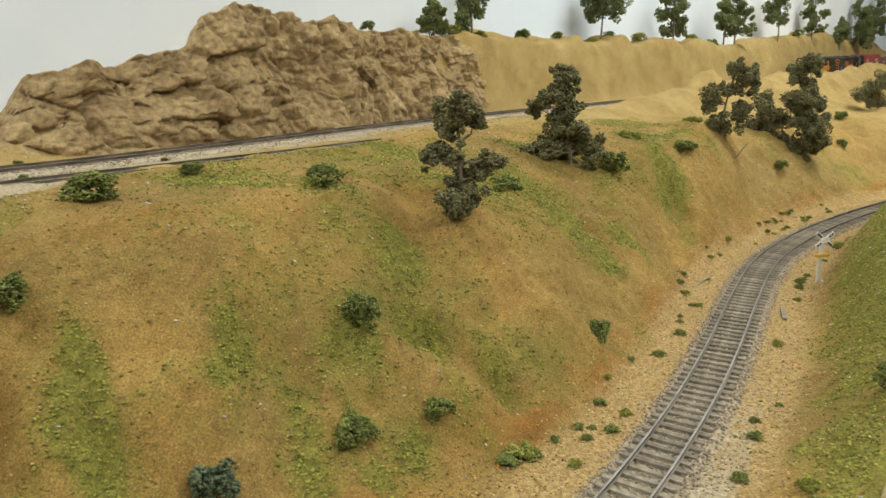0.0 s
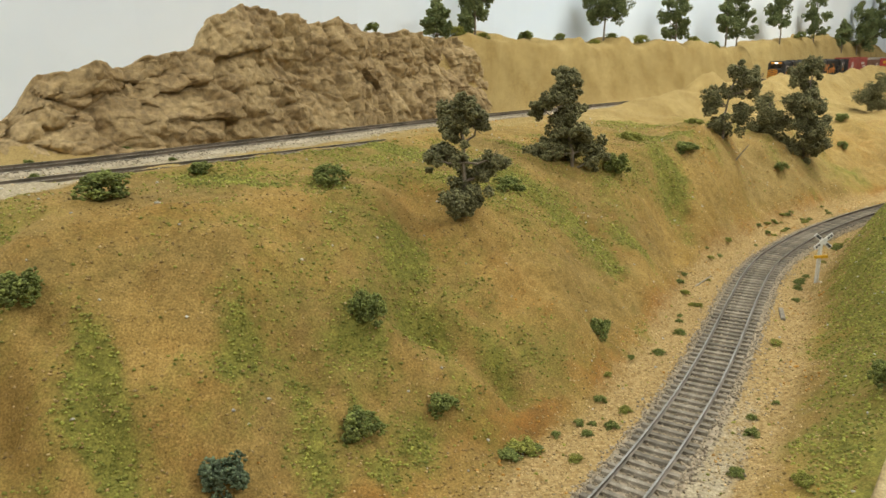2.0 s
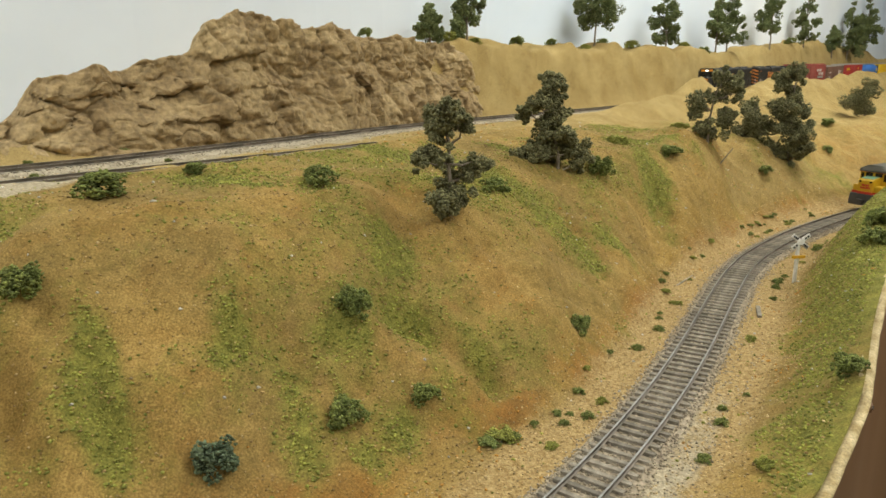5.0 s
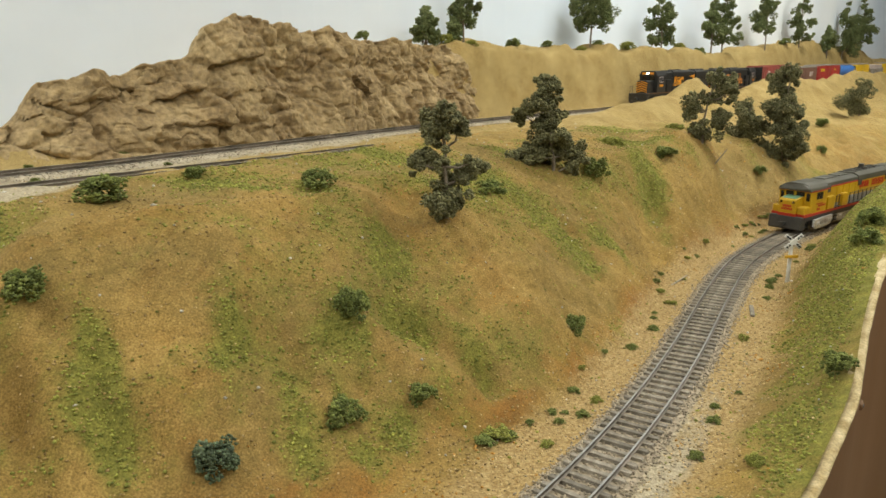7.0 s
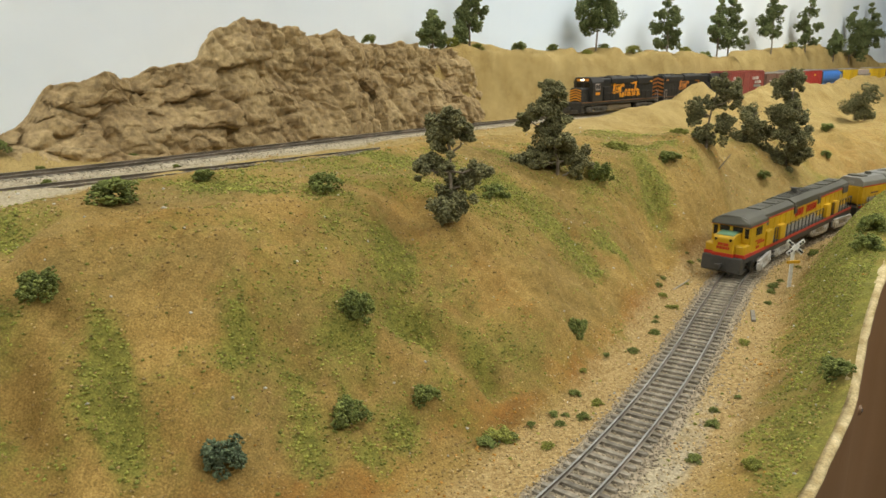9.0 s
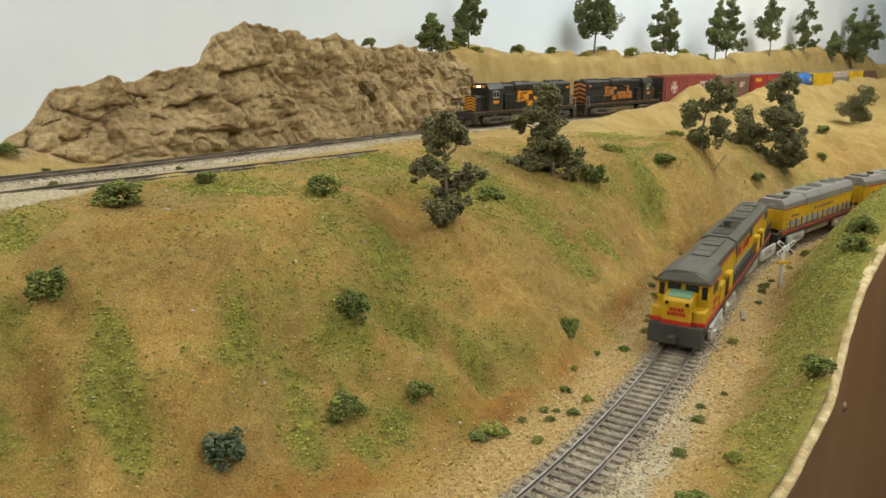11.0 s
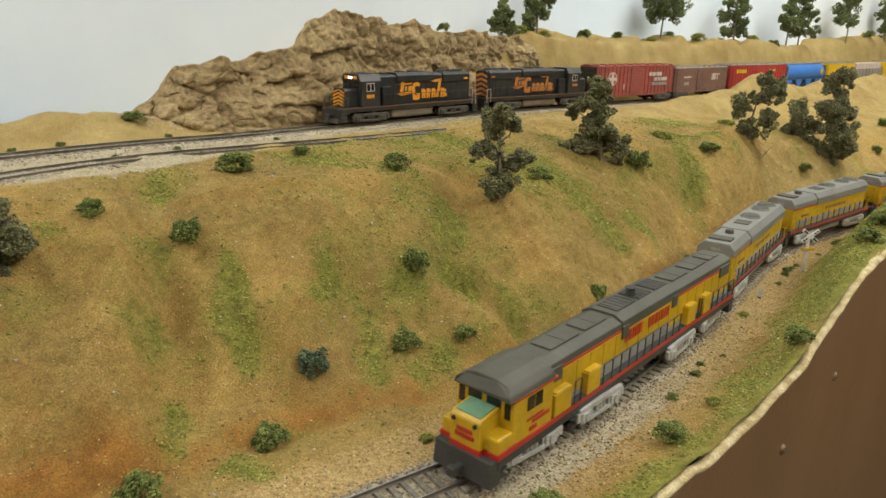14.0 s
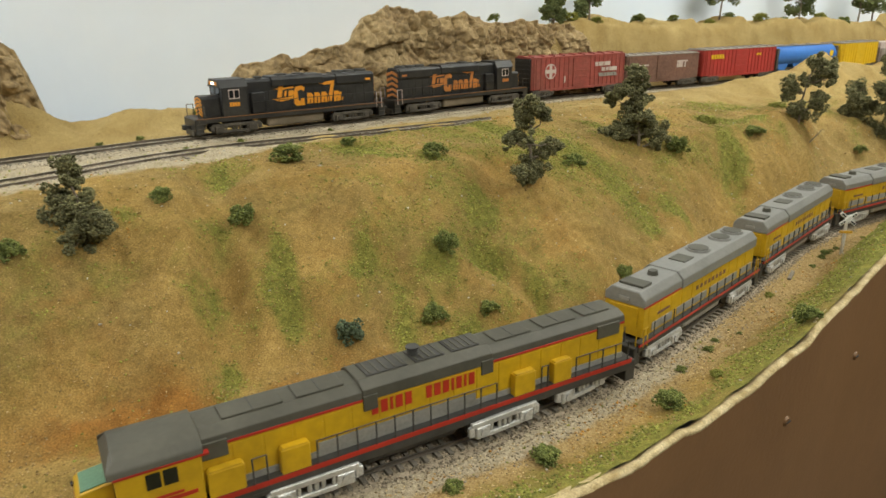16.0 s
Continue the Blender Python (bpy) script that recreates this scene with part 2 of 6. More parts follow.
def beside(c, x, y):
    """Signed distance (left of the line's way: plus) and length along the line of its nearest place."""
    s, t = lengths(c), tangents(c)
    d, a = np.empty(len(x)), np.empty(len(x))
    for i in range(0, len(x), 8000):
        px, py = x[i:i + 8000, None] - c[None, :, 0], y[i:i + 8000, None] - c[None, :, 1]
        k = np.argmin(px ** 2 + py ** 2, axis=1)
        r = np.arange(len(k))
        qx, qy = px[r, k], py[r, k]
        side = t[k, 0] * qy - t[k, 1] * qx
        d[i:i + 8000] = np.sign(side) * np.hypot(qx, qy)
        a[i:i + 8000] = s[k] + t[k, 0] * qx + t[k, 1] * qy
    return d, a


def lattice(i, j, seed):
    n = (i * 374761393 + j * 668265263 + seed * 144269) & 0x7FFFFFFF
    n = ((n ^ (n >> 13)) * 1274126177) & 0x7FFFFFFF
    return ((n ^ (n >> 16)) & 0xFFFF) / 32767.5 - 1.0


def value_noise(x, y, seed=0):
    i, j = np.floor(x).astype(np.int64), np.floor(y).astype(np.int64)
    u, v = x - i, y - j
    u, v = u * u * (3 - 2 * u), v * v * (3 - 2 * v)
    a, b, c, d = lattice(i, j, seed), lattice(i + 1, j, seed), lattice(i, j + 1, seed), lattice(i + 1, j + 1, seed)
    return (a * (1 - u) + b * u) * (1 - v) + (c * (1 - u) + d * u) * v


def fbm(x, y, octaves=4, seed=0):
    total, amp = 0.0, 0.5
    for k in range(octaves):
        total = total + amp * value_noise(x * 2 ** k + 17.3 * k, y * 2 ** k - 9.1 * k, seed + k)
        amp *= 0.5
    return total


def smooth(v):
    v = np.clip(v, 0, 1)
    return v * v * (3 - 2 * v)


# gullies and spurs of the slope: start, end, half-width, depth (minus: a spur)
GULLIES = [((0.021, 0.4357), (0.0164, 0.3494), 0.02, 0.0135), ((0.0164, 0.3494), (0.0605, 0.3382), 0.013, 0.0108), ((0.0605, 0.3382), (0.1002, 0.3308), 0.014, 0.0081),
         ((-0.1709, 0.3091), (-0.1302, 0.2442), 0.016, 0.0135), ((-0.1302, 0.2442), (-0.0983, 0.1874), 0.016, 0.0162), ((-0.1011, 0.2592), (-0.0598, 0.2076), 0.011, 0.0095),
         ((0.2317, 0.6416), (0.2167, 0.555), 0.016, 0.0162), ((0.3633, 0.808), (0.33, 0.67), 0.02, 0.0135), ((-0.1939, 0.2327), (-0.1687, 0.1487), 0.02, 0.0081),
         ((0.0592, 0.4832), (0.0885, 0.4084), 0.02, 0.0054), ((-0.0274, 0.2898), (-0.0287, 0.2557), 0.012, 0.0068)]
SPURS = [((-0.0176, 0.3367), (0.0302, 0.3134), 0.018, -0.0081), ((0.0886, 0.4479), (0.0986, 0.382), 0.024, -0.0121), ((0.29, 0.73), (0.2727, 0.6371), 0.026, -0.0135),
         ((-0.0674, 0.3144), (-0.0717, 0.2581), 0.026, -0.0121), ((-0.1532, 0.2402), (-0.1331, 0.1875), 0.016, -0.0108), ((0.165, 0.5922), (0.1698, 0.4795), 0.02, -0.0095),
         ((0.4477, 0.8554), (0.42, 0.74), 0.022, -0.005), ((0.30, 0.79), (0.318, 0.72), 0.03, -0.008)]


def fold(x, y, a, b, w, depth):
    ax, ay, bx, by = *a, *b
    dx, dy = bx - ax, by - ay
    t = np.clip(((x - ax) * dx + (y - ay) * dy) / (dx * dx + dy * dy), 0, 1)
    wob = 0.006 * value_noise(x * 40, y * 40, 5)
    d = np.hypot(x - ax - t * dx, y - ay - t * dy) + wob
    return -depth * np.exp(-(d / w) ** 2)


def height(x, y):
    dl, sl = beside(LOW, x, y)
    dm, sm = beside(MAIN, x, y)
    foot = np.interp(sl, [0.1, 0.38, 0.5, 0.6, 0.7, 0.85, 1.5], [0.085, 0.078, 0.058, 0.042, 0.036, 0.034, 0.034])
    brow = np.interp(sm, [0.3, 0.6, 0.75, 0.9, 1.05, 1.3, 1.6], [0.150, 0.198, 0.220, 0.195, 0.222, 0.222, 0.20])
    top = np.interp(sm, [0.3, 0.62, 0.8, 1.0, 1.15, 1.3, 1.6, 2.2], [0.108, 0.106, 0.100, 0.092, 0.092, 0.079, 0.075, 0.07])
    df, dc = dl - foot, -dm - brow
    u = np.clip(df, 0, None) / (np.clip(df, 0, None) + np.clip(dc, 0, None) + 1e-6)
    u = np.where(dl <= 0, 0, u)
    z = -0.005 + (top + 0.005) * (0.85 * u + 0.15 * smooth(u))
    bench = smooth((brow + dm) / (brow - 0.035))
    z = np.where((dc < 0) & (dl > 0), top + (0.100 - top) * bench, z)
    z = z - 0.005 * np.exp(-(dc / np.where(dc < 0, 0.030, 0.022)) ** 2) * (dl > 0)  # a rounded brow
    z = z + 0.0075 * np.exp(-((dm + 0.122) / 0.024) ** 2) * smooth((sm - 0.58) / 0.08) * smooth((1.0 - sm) / 0.12)
    slope = np.where((dl > 0) & (dm < 0), 4 * u * (1 - u), 0)
    for f in GULLIES + SPURS:
        z = z + fold(x, y, *f) * smooth(df / 0.03) * smooth((-dm - 0.07) / 0.06)
    # knolls before the far track
    knob = np.interp(sm, [1.16, 1.27, 1.36, 1.43, 1.52, 1.60, 1.703, 1.838, 2.196, 2.8], [0, 0.007, 0.016, 0.025, 0.036, 0.029, 0.024, 0.033, 0.036, 0.03])
    lumps = 1 + 0.5 * fbm(x * 24, y * 24, 3, 41)
    z = z + knob * lumps * np.exp(-((dm + 0.060) / 0.032) ** 2)
    z = z + 0.012 * fbm(x * 16, y * 16, 3, 47) * smooth((sm - 1.05) / 0.25) * smooth((-dm - 0.05) / 0.05) * smooth((dl - 0.045) / 0.05)
    # cutting and bank behind the upper track
    bank = np.interp(sm, [0.2, 0.44, 0.49, 0.6, 0.66, 0.80, 0.95, 1.116, 1.22, 1.313, 1.42, 1.853, 1.904, 1.960, 2.025, 2.376, 2.823, 2.950],
                     [0.15, 0.15, 0.117, 0.116, 0.118, 0.135, 0.155, 0.190, 0.193, 0.184, 0.190, 0.186, 0.178, 0.132, 0.190, 0.202, 0.202, 0.16])
    rise = smooth((dm - np.interp(sm, [0.3, 0.6, 1.0, 1.3, 2.4], [0.028, 0.03, 0.030, 0.026, 0.026])) / np.interp(sm, [0.45, 0.65, 1.05, 1.2], [0.075, 0.06, 0.045, 0.042]))
    crag = 0.010 * fbm(sm * 22, dm * 22, 4, 31) + 0.011 * value_noise(sm * 34, dm * 9, 33) * smooth((sm - 1.1) / 0.1)
    z = np.where(dm > 0, 0.100 + (bank - 0.100) * rise + crag * rise, z)
    z = np.where((dm > 0.10) & (sm < 1.0), z - 0.45 * np.clip(dm - 0.10, 0, 0.12) * smooth((1.0 - sm) / 0.2), z)
    # near bank up to the rim
    edge = np.interp(sl, [0.3, 0.5, 0.6, 0.72, 0.85, 0.93, 1.03, 1.12, 1.3], [0.001, 0.008, 0.022, 0.038, 0.046, 0.051, 0.060, 0.074, 0.085])
    z = np.where(dl < 0, -0.005 + (edge + 0.005) * smooth((-dl - np.interp(sl, [0.4, 0.7, 0.9, 1.05], [0.03, 0.040, 0.034, 0.028])) / 0.055), z)
    calm = smooth((np.minimum(np.abs(dl), np.abs(dm)) - 0.018) / 0.03)
    z = z + calm * (0.0055 * fbm(x * 18, y * 18, 4, 3) + 0.0042 * fbm(x * 75, y * 75, 4, 9) * (0.6 + slope))
    return z


# ---- the large structure ----
def frame_at(curve, s):
    a, t = lengths(curve), tangents(curve)
    x, y = np.interp(s, a, curve[:, 0]), np.interp(s, a, curve[:, 1])
    tx, ty = np.interp(s, a, t[:, 0]), np.interp(s, a, t[:, 1])
    return x, y, tx, ty


def ground_sheet():
    def steps(stops):
        out = []
        for a, b, st in stops:
            out.append(np.arange(a, b, st))
        return np.concatenate(out)
    xs = steps([(-1.3, -0.5, 0.02), (-0.5, -0.36, 0.005), (-0.36, 0.36, 0.0026), (0.36, 0.66, 0.004), (0.66, 1.5, 0.012)])
    ys = steps([(-0.35, 0.08, 0.012), (0.08, 0.60, 0.0026), (0.60, 1.25, 0.0036), (1.25, 2.4, 0.012)])
    gx, gy = np.meshgrid(xs, ys)
    x, y = gx.ravel(), gy.ravel()
    z = height(x, y)
    dr, ar = beside(RIM, x, y)
    dl, sl = beside(LOW, x, y)
    dm, sm = beside(MAIN, x, y)
    over = (dr < 0.0) & (dr > -0.012)
    rx, ry, _, _ = frame_at(RIM, ar[over])
    x[over], y[over] = rx, ry
    z[over] = height(x[over], y[over])
    step = np.where((x > 0.36) | (y < 0.08), 0.0115, 0.0060)
    keep = (dr > -step) & (dm < 0.34)
    idx = np.arange(len(x)).reshape(gx.shape)
    a, b, c, d = idx[:-1, :-1].ravel(), idx[:-1, 1:].ravel(), idx[1:, 1:].ravel(), idx[1:, :-1].ravel()
    ok = keep[a] & keep[b] & keep[c] & keep[d]
    faces = np.stack([a, b, c, d], 1)[ok]
    used = np.unique(faces)
    remap = np.full(len(x), -1)
    remap[used] = np.arange(len(used))
    me = bpy.data.meshes.new("ground")
    me.from_pydata(np.stack([x, y, z], 1)[used].tolist(), [], remap[faces].tolist())
    me.shade_smooth()
    me.materials.append(SOIL)
    wet = turf_amount(x, y, dl, sl, dm, sm)
    far = smooth((sm - 0.95) / 0.35)
    tan = np.clip(smooth((dm + 0.10) / 0.06) + 0.55 * far * smooth((dl - 0.02) / 0.05) + 0.3 * smooth((dl - 0.16) / 0.05) * (dm < 0), 0, 1) * 0.75
    grit = np.clip(smooth((0.062 - np.abs(dl)) / 0.03), 0, 1) * 0.85 + 0.35 * smooth((0.05 - np.abs(dm)) / 0.02)
    bed = 0.85 * smooth((dm + 0.135) / 0.03) * smooth((0.03 - dm) / 0.02) * np.maximum(smooth((0.70 - sm) / 0.10), smooth((dm + 0.045) / 0.015) * smooth((1.0 - sm) / 0.15)) + 0.5 * smooth((0.020 - np.abs(dl)) / 0.005) + 0.8 * smooth((0.040 + dl) / 0.012) * (dl < 0) * smooth((0.75 - sl) / 0.25)
    foot = np.interp(sl, [0.1, 0.38, 0.5, 0.6, 0.7, 0.85, 1.5], [0.085, 0.078, 0.058, 0.042, 0.036, 0.034, 0.034])
    clay = (1.05 * np.exp(-((dl - foot - 0.006) / 0.012) ** 2) + 0.34 * smooth((dl - 0.05) / 0.03) * smooth((-dm - 0.15) / 0.04)) * (0.55 + fbm(x * 18, y * 18, 3, 61))
    grit = grit * smooth((0.9 - bed) / 0.6)
    for name, values in (("grass", wet), ("tan", tan), ("grit", grit), ("bed", bed), ("clay", np.clip(clay, 0, 1))):
        me.attributes.new(name, "FLOAT", "POINT").data.foreach_set("value", values[used].astype(np.float32))
    return tagged(new("ground", me), "ochre and tan model hillside sprinkled with green turf", "ground", kind="structure")


# turf patches: place, half-widths across and away, amount
SLOPE_TURF = [(-0.099, 0.259, 0.009, 0.019, 0.62), (-0.09, 0.245, 0.01, 0.022, 0.65), (-0.083, 0.236, 0.009, 0.012, 0.6), (-0.053, 0.286, 0.011, 0.016, 0.5), (-0.056, 0.272, 0.009, 0.009, 0.45), (-0.021, 0.276, 0.011, 0.022, 0.5),
              (-0.019, 0.261, 0.013, 0.012, 0.5), (-0.009, 0.291, 0.014, 0.013, 0.5), (-0.015, 0.304, 0.009, 0.01, 0.4), (0.01, 0.383, 0.017, 0.024, 0.55), (0.004, 0.39, 0.014, 0.012, 0.45), (0.023, 0.35, 0.016, 0.011, 0.6),
              (0.042, 0.358, 0.014, 0.012, 0.6), (0.053, 0.346, 0.011, 0.015, 0.5), (-0.004, 0.313, 0.012, 0.015, 0.5), (-0.061, 0.389, 0.023, 0.008, 0.5), (-0.097, 0.398, 0.018, 0.008, 0.55)]
BROW_TURF = [(-0.022, 0.408, 0.024, 0.009, 0.5), (-0.007, 0.533, 0.024, 0.01, 0.5), (0.021, 0.287, 0.016, 0.017, 0.5), (0.008, 0.269, 0.013, 0.01, 0.45), (0.127, 0.495, 0.023, 0.019, 0.55), (0.165, 0.521, 0.018, 0.02, 0.55),
              (0.14, 0.479, 0.019, 0.015, 0.45), (0.113, 0.506, 0.023, 0.012, 0.45), (0.231, 0.626, 0.011, 0.042, 0.55), (0.236, 0.658, 0.015, 0.029, 0.5), (0.097, 0.62, 0.028, 0.011, 0.45), (0.211, 0.717, 0.025, 0.013, 0.5),
              (0.273, 0.721, 0.023, 0.018, 0.5), (0.525, 0.897, 0.039, 0.028, 0.45), (0.066, 0.508, 0.023, 0.011, 0.4), (0.034, 0.501, 0.018, 0.01, 0.4), (-0.107, 0.233, 0.013, 0.018, 0.35), (0.094, 0.519, 0.023, 0.011, 0.4)]
GULLY_TURF = [(-0.17, 0.321, 0.013, 0.021, 0.5), (-0.142, 0.257, 0.013, 0.028, 0.5), (-0.135, 0.205, 0.018, 0.015, 0.45), (-0.121, 0.218, 0.012, 0.026, 0.5), (-0.109, 0.2, 0.009, 0.017, 0.5), (-0.089, 0.178, 0.023, 0.012, 0.5),
              (-0.06, 0.176, 0.017, 0.012, 0.45), (-0.193, 0.24, 0.02, 0.01, 0.35), (-0.185, 0.2, 0.013, 0.013, 0.35)]


def turf_amount(x, y, dl, sl, dm, sm):
    g = 0.175 + 0.30 * fbm(x * 12, y * 12, 3, 51) + 0.36 * fbm(x * 45, y * 45, 3, 57)
    p = 0.0
    for px, py, ra, rb, amount in SLOPE_TURF + BROW_TURF + GULLY_TURF:
        p = p + amount * np.exp(-((x - px + 0.3 * (y - py)) / (0.85 * ra)) ** 2 - ((y - py) / (0.75 * rb)) ** 2)
    g = g + np.clip(p, 0, 0.85) * np.clip(1.0 + 1.5 * fbm(x * 60, y * 60, 3, 63) + 0.8 * fbm(x * 22, y * 22, 2, 65), 0.2, 1.6)
    g = g + 0.20 * smooth((-dm - 0.10) / 0.03) * smooth((0.30 + dm) / 0.06) * smooth((sm - 0.58) / 0.1) * smooth((1.35 - sm) / 0.2)  # a greener brow
    g = g + 0.52 * smooth((-dl - 0.040) / 0.03)  # the near bank is green
    g = g * smooth((-dm - 0.06) / 0.05) * smooth((np.abs(dl) - 0.02) / 0.03)
    return np.clip(g + 0.25 * smooth((dm - 0.1) / 0.03) * (fbm(x * 20, y * 20, 3, 71) > 0.05), 0, 1)


GROUND = ground_sheet()


def ribbon(curve, rows):
    """Faces between lines that run beside a curve; rows: offset to the left, height as numbers or arrays."""
    t = tangents(curve)
    n = np.stack([-t[:, 1], t[:, 0]], 1)
    verts, k = [], len(curve)
    for off, z in rows:
        p = curve[:, :2] + n * off if np.isscalar(off) else curve[:, :2] + n * np.asarray(off)[:, None]
        verts.append(np.c_[p, np.broadcast_to(z, (k,))])
    faces = []
    for r in range(len(rows) - 1):
        for i in range(k - 1):
            faces.append((r * k + i, r * k + i + 1, (r + 1) * k + i + 1, (r + 1) * k + i))
    return np.concatenate(verts), faces


def closed_ribbon(name, curve, rows, material, parent=None, label="", smooth_shade=False):
    v, f = ribbon(curve, list(rows) + [rows[0]])
    k = len(curve)
    n = len(rows)
    f = list(f) + [tuple(r * k for r in range(n)), tuple(r * k + k - 1 for r in reversed(range(n)))]
    return arrays(name, v, f, material, parent, label, smooth_shade)


rim_z = height(RIM[:, 0] - 0.004, RIM[:, 1] + 0.004)
fascia = closed_ribbon("fascia", RIM, [(0.0004, rim_z - 0.0012), (-0.0034, rim_z - 0.0012), (-0.0034, np.full(len(RIM), -0.42)), (0.0004, np.full(len(RIM), -0.42))], FASCIA)
tagged(fascia, "curved brown-painted hardboard fascia of the layout", "fascia", kind="structure")
fine_rim = spline(RIM[::3, :2], 0.0025)
fz = np.interp(lengths(fine_rim), lengths(RIM), rim_z)
wav = 0.0016 * fbm(np.arange(len(fine_rim)) * 0.12, np.zeros(len(fine_rim)), 4, 8)
rim_edge = closed_ribbon("trim", fine_rim, [(0.0042 + 1.6 * wav, fz - 0.003), (0.0010 + 1.6 * wav, fz + 0.0002 + 0.9 * wav), (-0.0022 + 0.6 * wav, fz + 0.0002 + 0.9 * wav), (-0.0038 + 0.3 * wav, fz - 0.0008), (-0.0037, fz - 0.0024 + wav), (0.001, fz - 0.005)], EDGE, smooth_shade=True)
tagged(rim_edge, "rough cream plaster edge along the fascia top", "trim", kind="structure")

WALL_LINE = spline([(-2.2, -0.6), (-1.3, 0.25), (-0.75, 0.62), (-0.36, 0.8), (-0.12, 0.9), (0.06, 1.02), (0.23, 1.185), (0.4, 1.345), (0.6, 1.55), (0.747, 1.665), (0.865, 1.775), (0.994, 1.892), (1.158, 2.057), (1.311, 2.215), (1.72, 2.62), (2.5, 2.95)], 0.04)
backdrop = closed_ribbon("backdrop", WALL_LINE, [(0.0, -0.3), (0.0, 1.3), (0.012, 1.3), (0.012, -0.3)], SKY, smooth_shade=False)
tagged(backdrop, "pale blue-grey painted sky backdrop with faint clouds", "backdrop", kind="structure")


# assumed room, out of view, added so its surfaces bounce the lamps' light
def room():
    z0, z1 = -1.05, 1.3
    for name, b in (("floor", (-2.6, 4.55, -2.6, 3.35, z0 - 0.1, z0)), ("ceiling", (-2.6, 4.55, -2.6, 3.35, z1, z1 + 0.1)),
                    ("wall_north", (-2.6, 4.55, 3.2, 3.35, z0, z1)), ("wall_south", (-2.6, 4.55, -2.6, -2.45, z0, z1)),
                    ("wall_west", (-2.6, -2.45, -2.45, 3.2, z0, z1)), ("wall_east", (4.4, 4.55, -2.45, 3.2, z0, z1))):
        ob = part(name, box(*b), CARPET if name == "floor" else WALL)
        tagged(ob, "plain painted, unseen room " + name.split("_")[0] if name != "floor" else "dark carpet of the unseen aisle", name.split("_")[0], kind="structure")


room()
# assumed fixtures, out of view, around the lamps added above
for lx, ly, lz, watts in LAMPS:
    lamp_thing = thing("assumed_ceiling_light", "assumed white rectangular fluorescent ceiling light, out of view, switched on", "lamp", "ceiling lights")
    lamp_thing.matrix_world = pose(lx, ly, lz, 0, 0, 30)
    part("frame", box(-0.64, 0.64, -0.19, 0.19, 0.0, 0.1, 0.006), WALL, lamp_thing)
    part("diffuser", box(-0.61, 0.61, -0.165, 0.165, -0.02, -0.002, 0.004), GLOW, lamp_thing, "glowing white diffuser")


# ---- rock outcrops ----
def facets(u, v, seed):
    """Broken rock: every cell is a tilted flat of its own; gives the relief and the nearness to a joint."""
    i, j = np.floor(u).astype(np.int64), np.floor(v).astype(np.int64)
    d1, d2 = np.full(u.shape, 9.0), np.full(u.shape, 9.0)
    relief = np.zeros(u.shape)
    for a in (-1, 0, 1):
        for b in (-1, 0, 1):
            ci, cj = i + a, j + b
            du = u - (ci + 0.5 + 0.45 * lattice(ci, cj, seed))
            dv = v - (cj + 0.5 + 0.45 * lattice(ci, cj, seed + 1))
            d = np.hypot(du, dv)
            flat = 0.55 * lattice(ci, cj, seed + 2) + 0.75 * lattice(ci, cj, seed + 3) * du + 0.75 * lattice(ci, cj, seed + 4) * dv
            near = d < d1
            d2 = np.where(near, d1, np.minimum(d2, d))
            relief = np.where(near, flat, relief)
            d1 = np.where(near, d, d1)
    return relief, np.clip(1 - (d2 - d1) / 0.22, 0, 1)


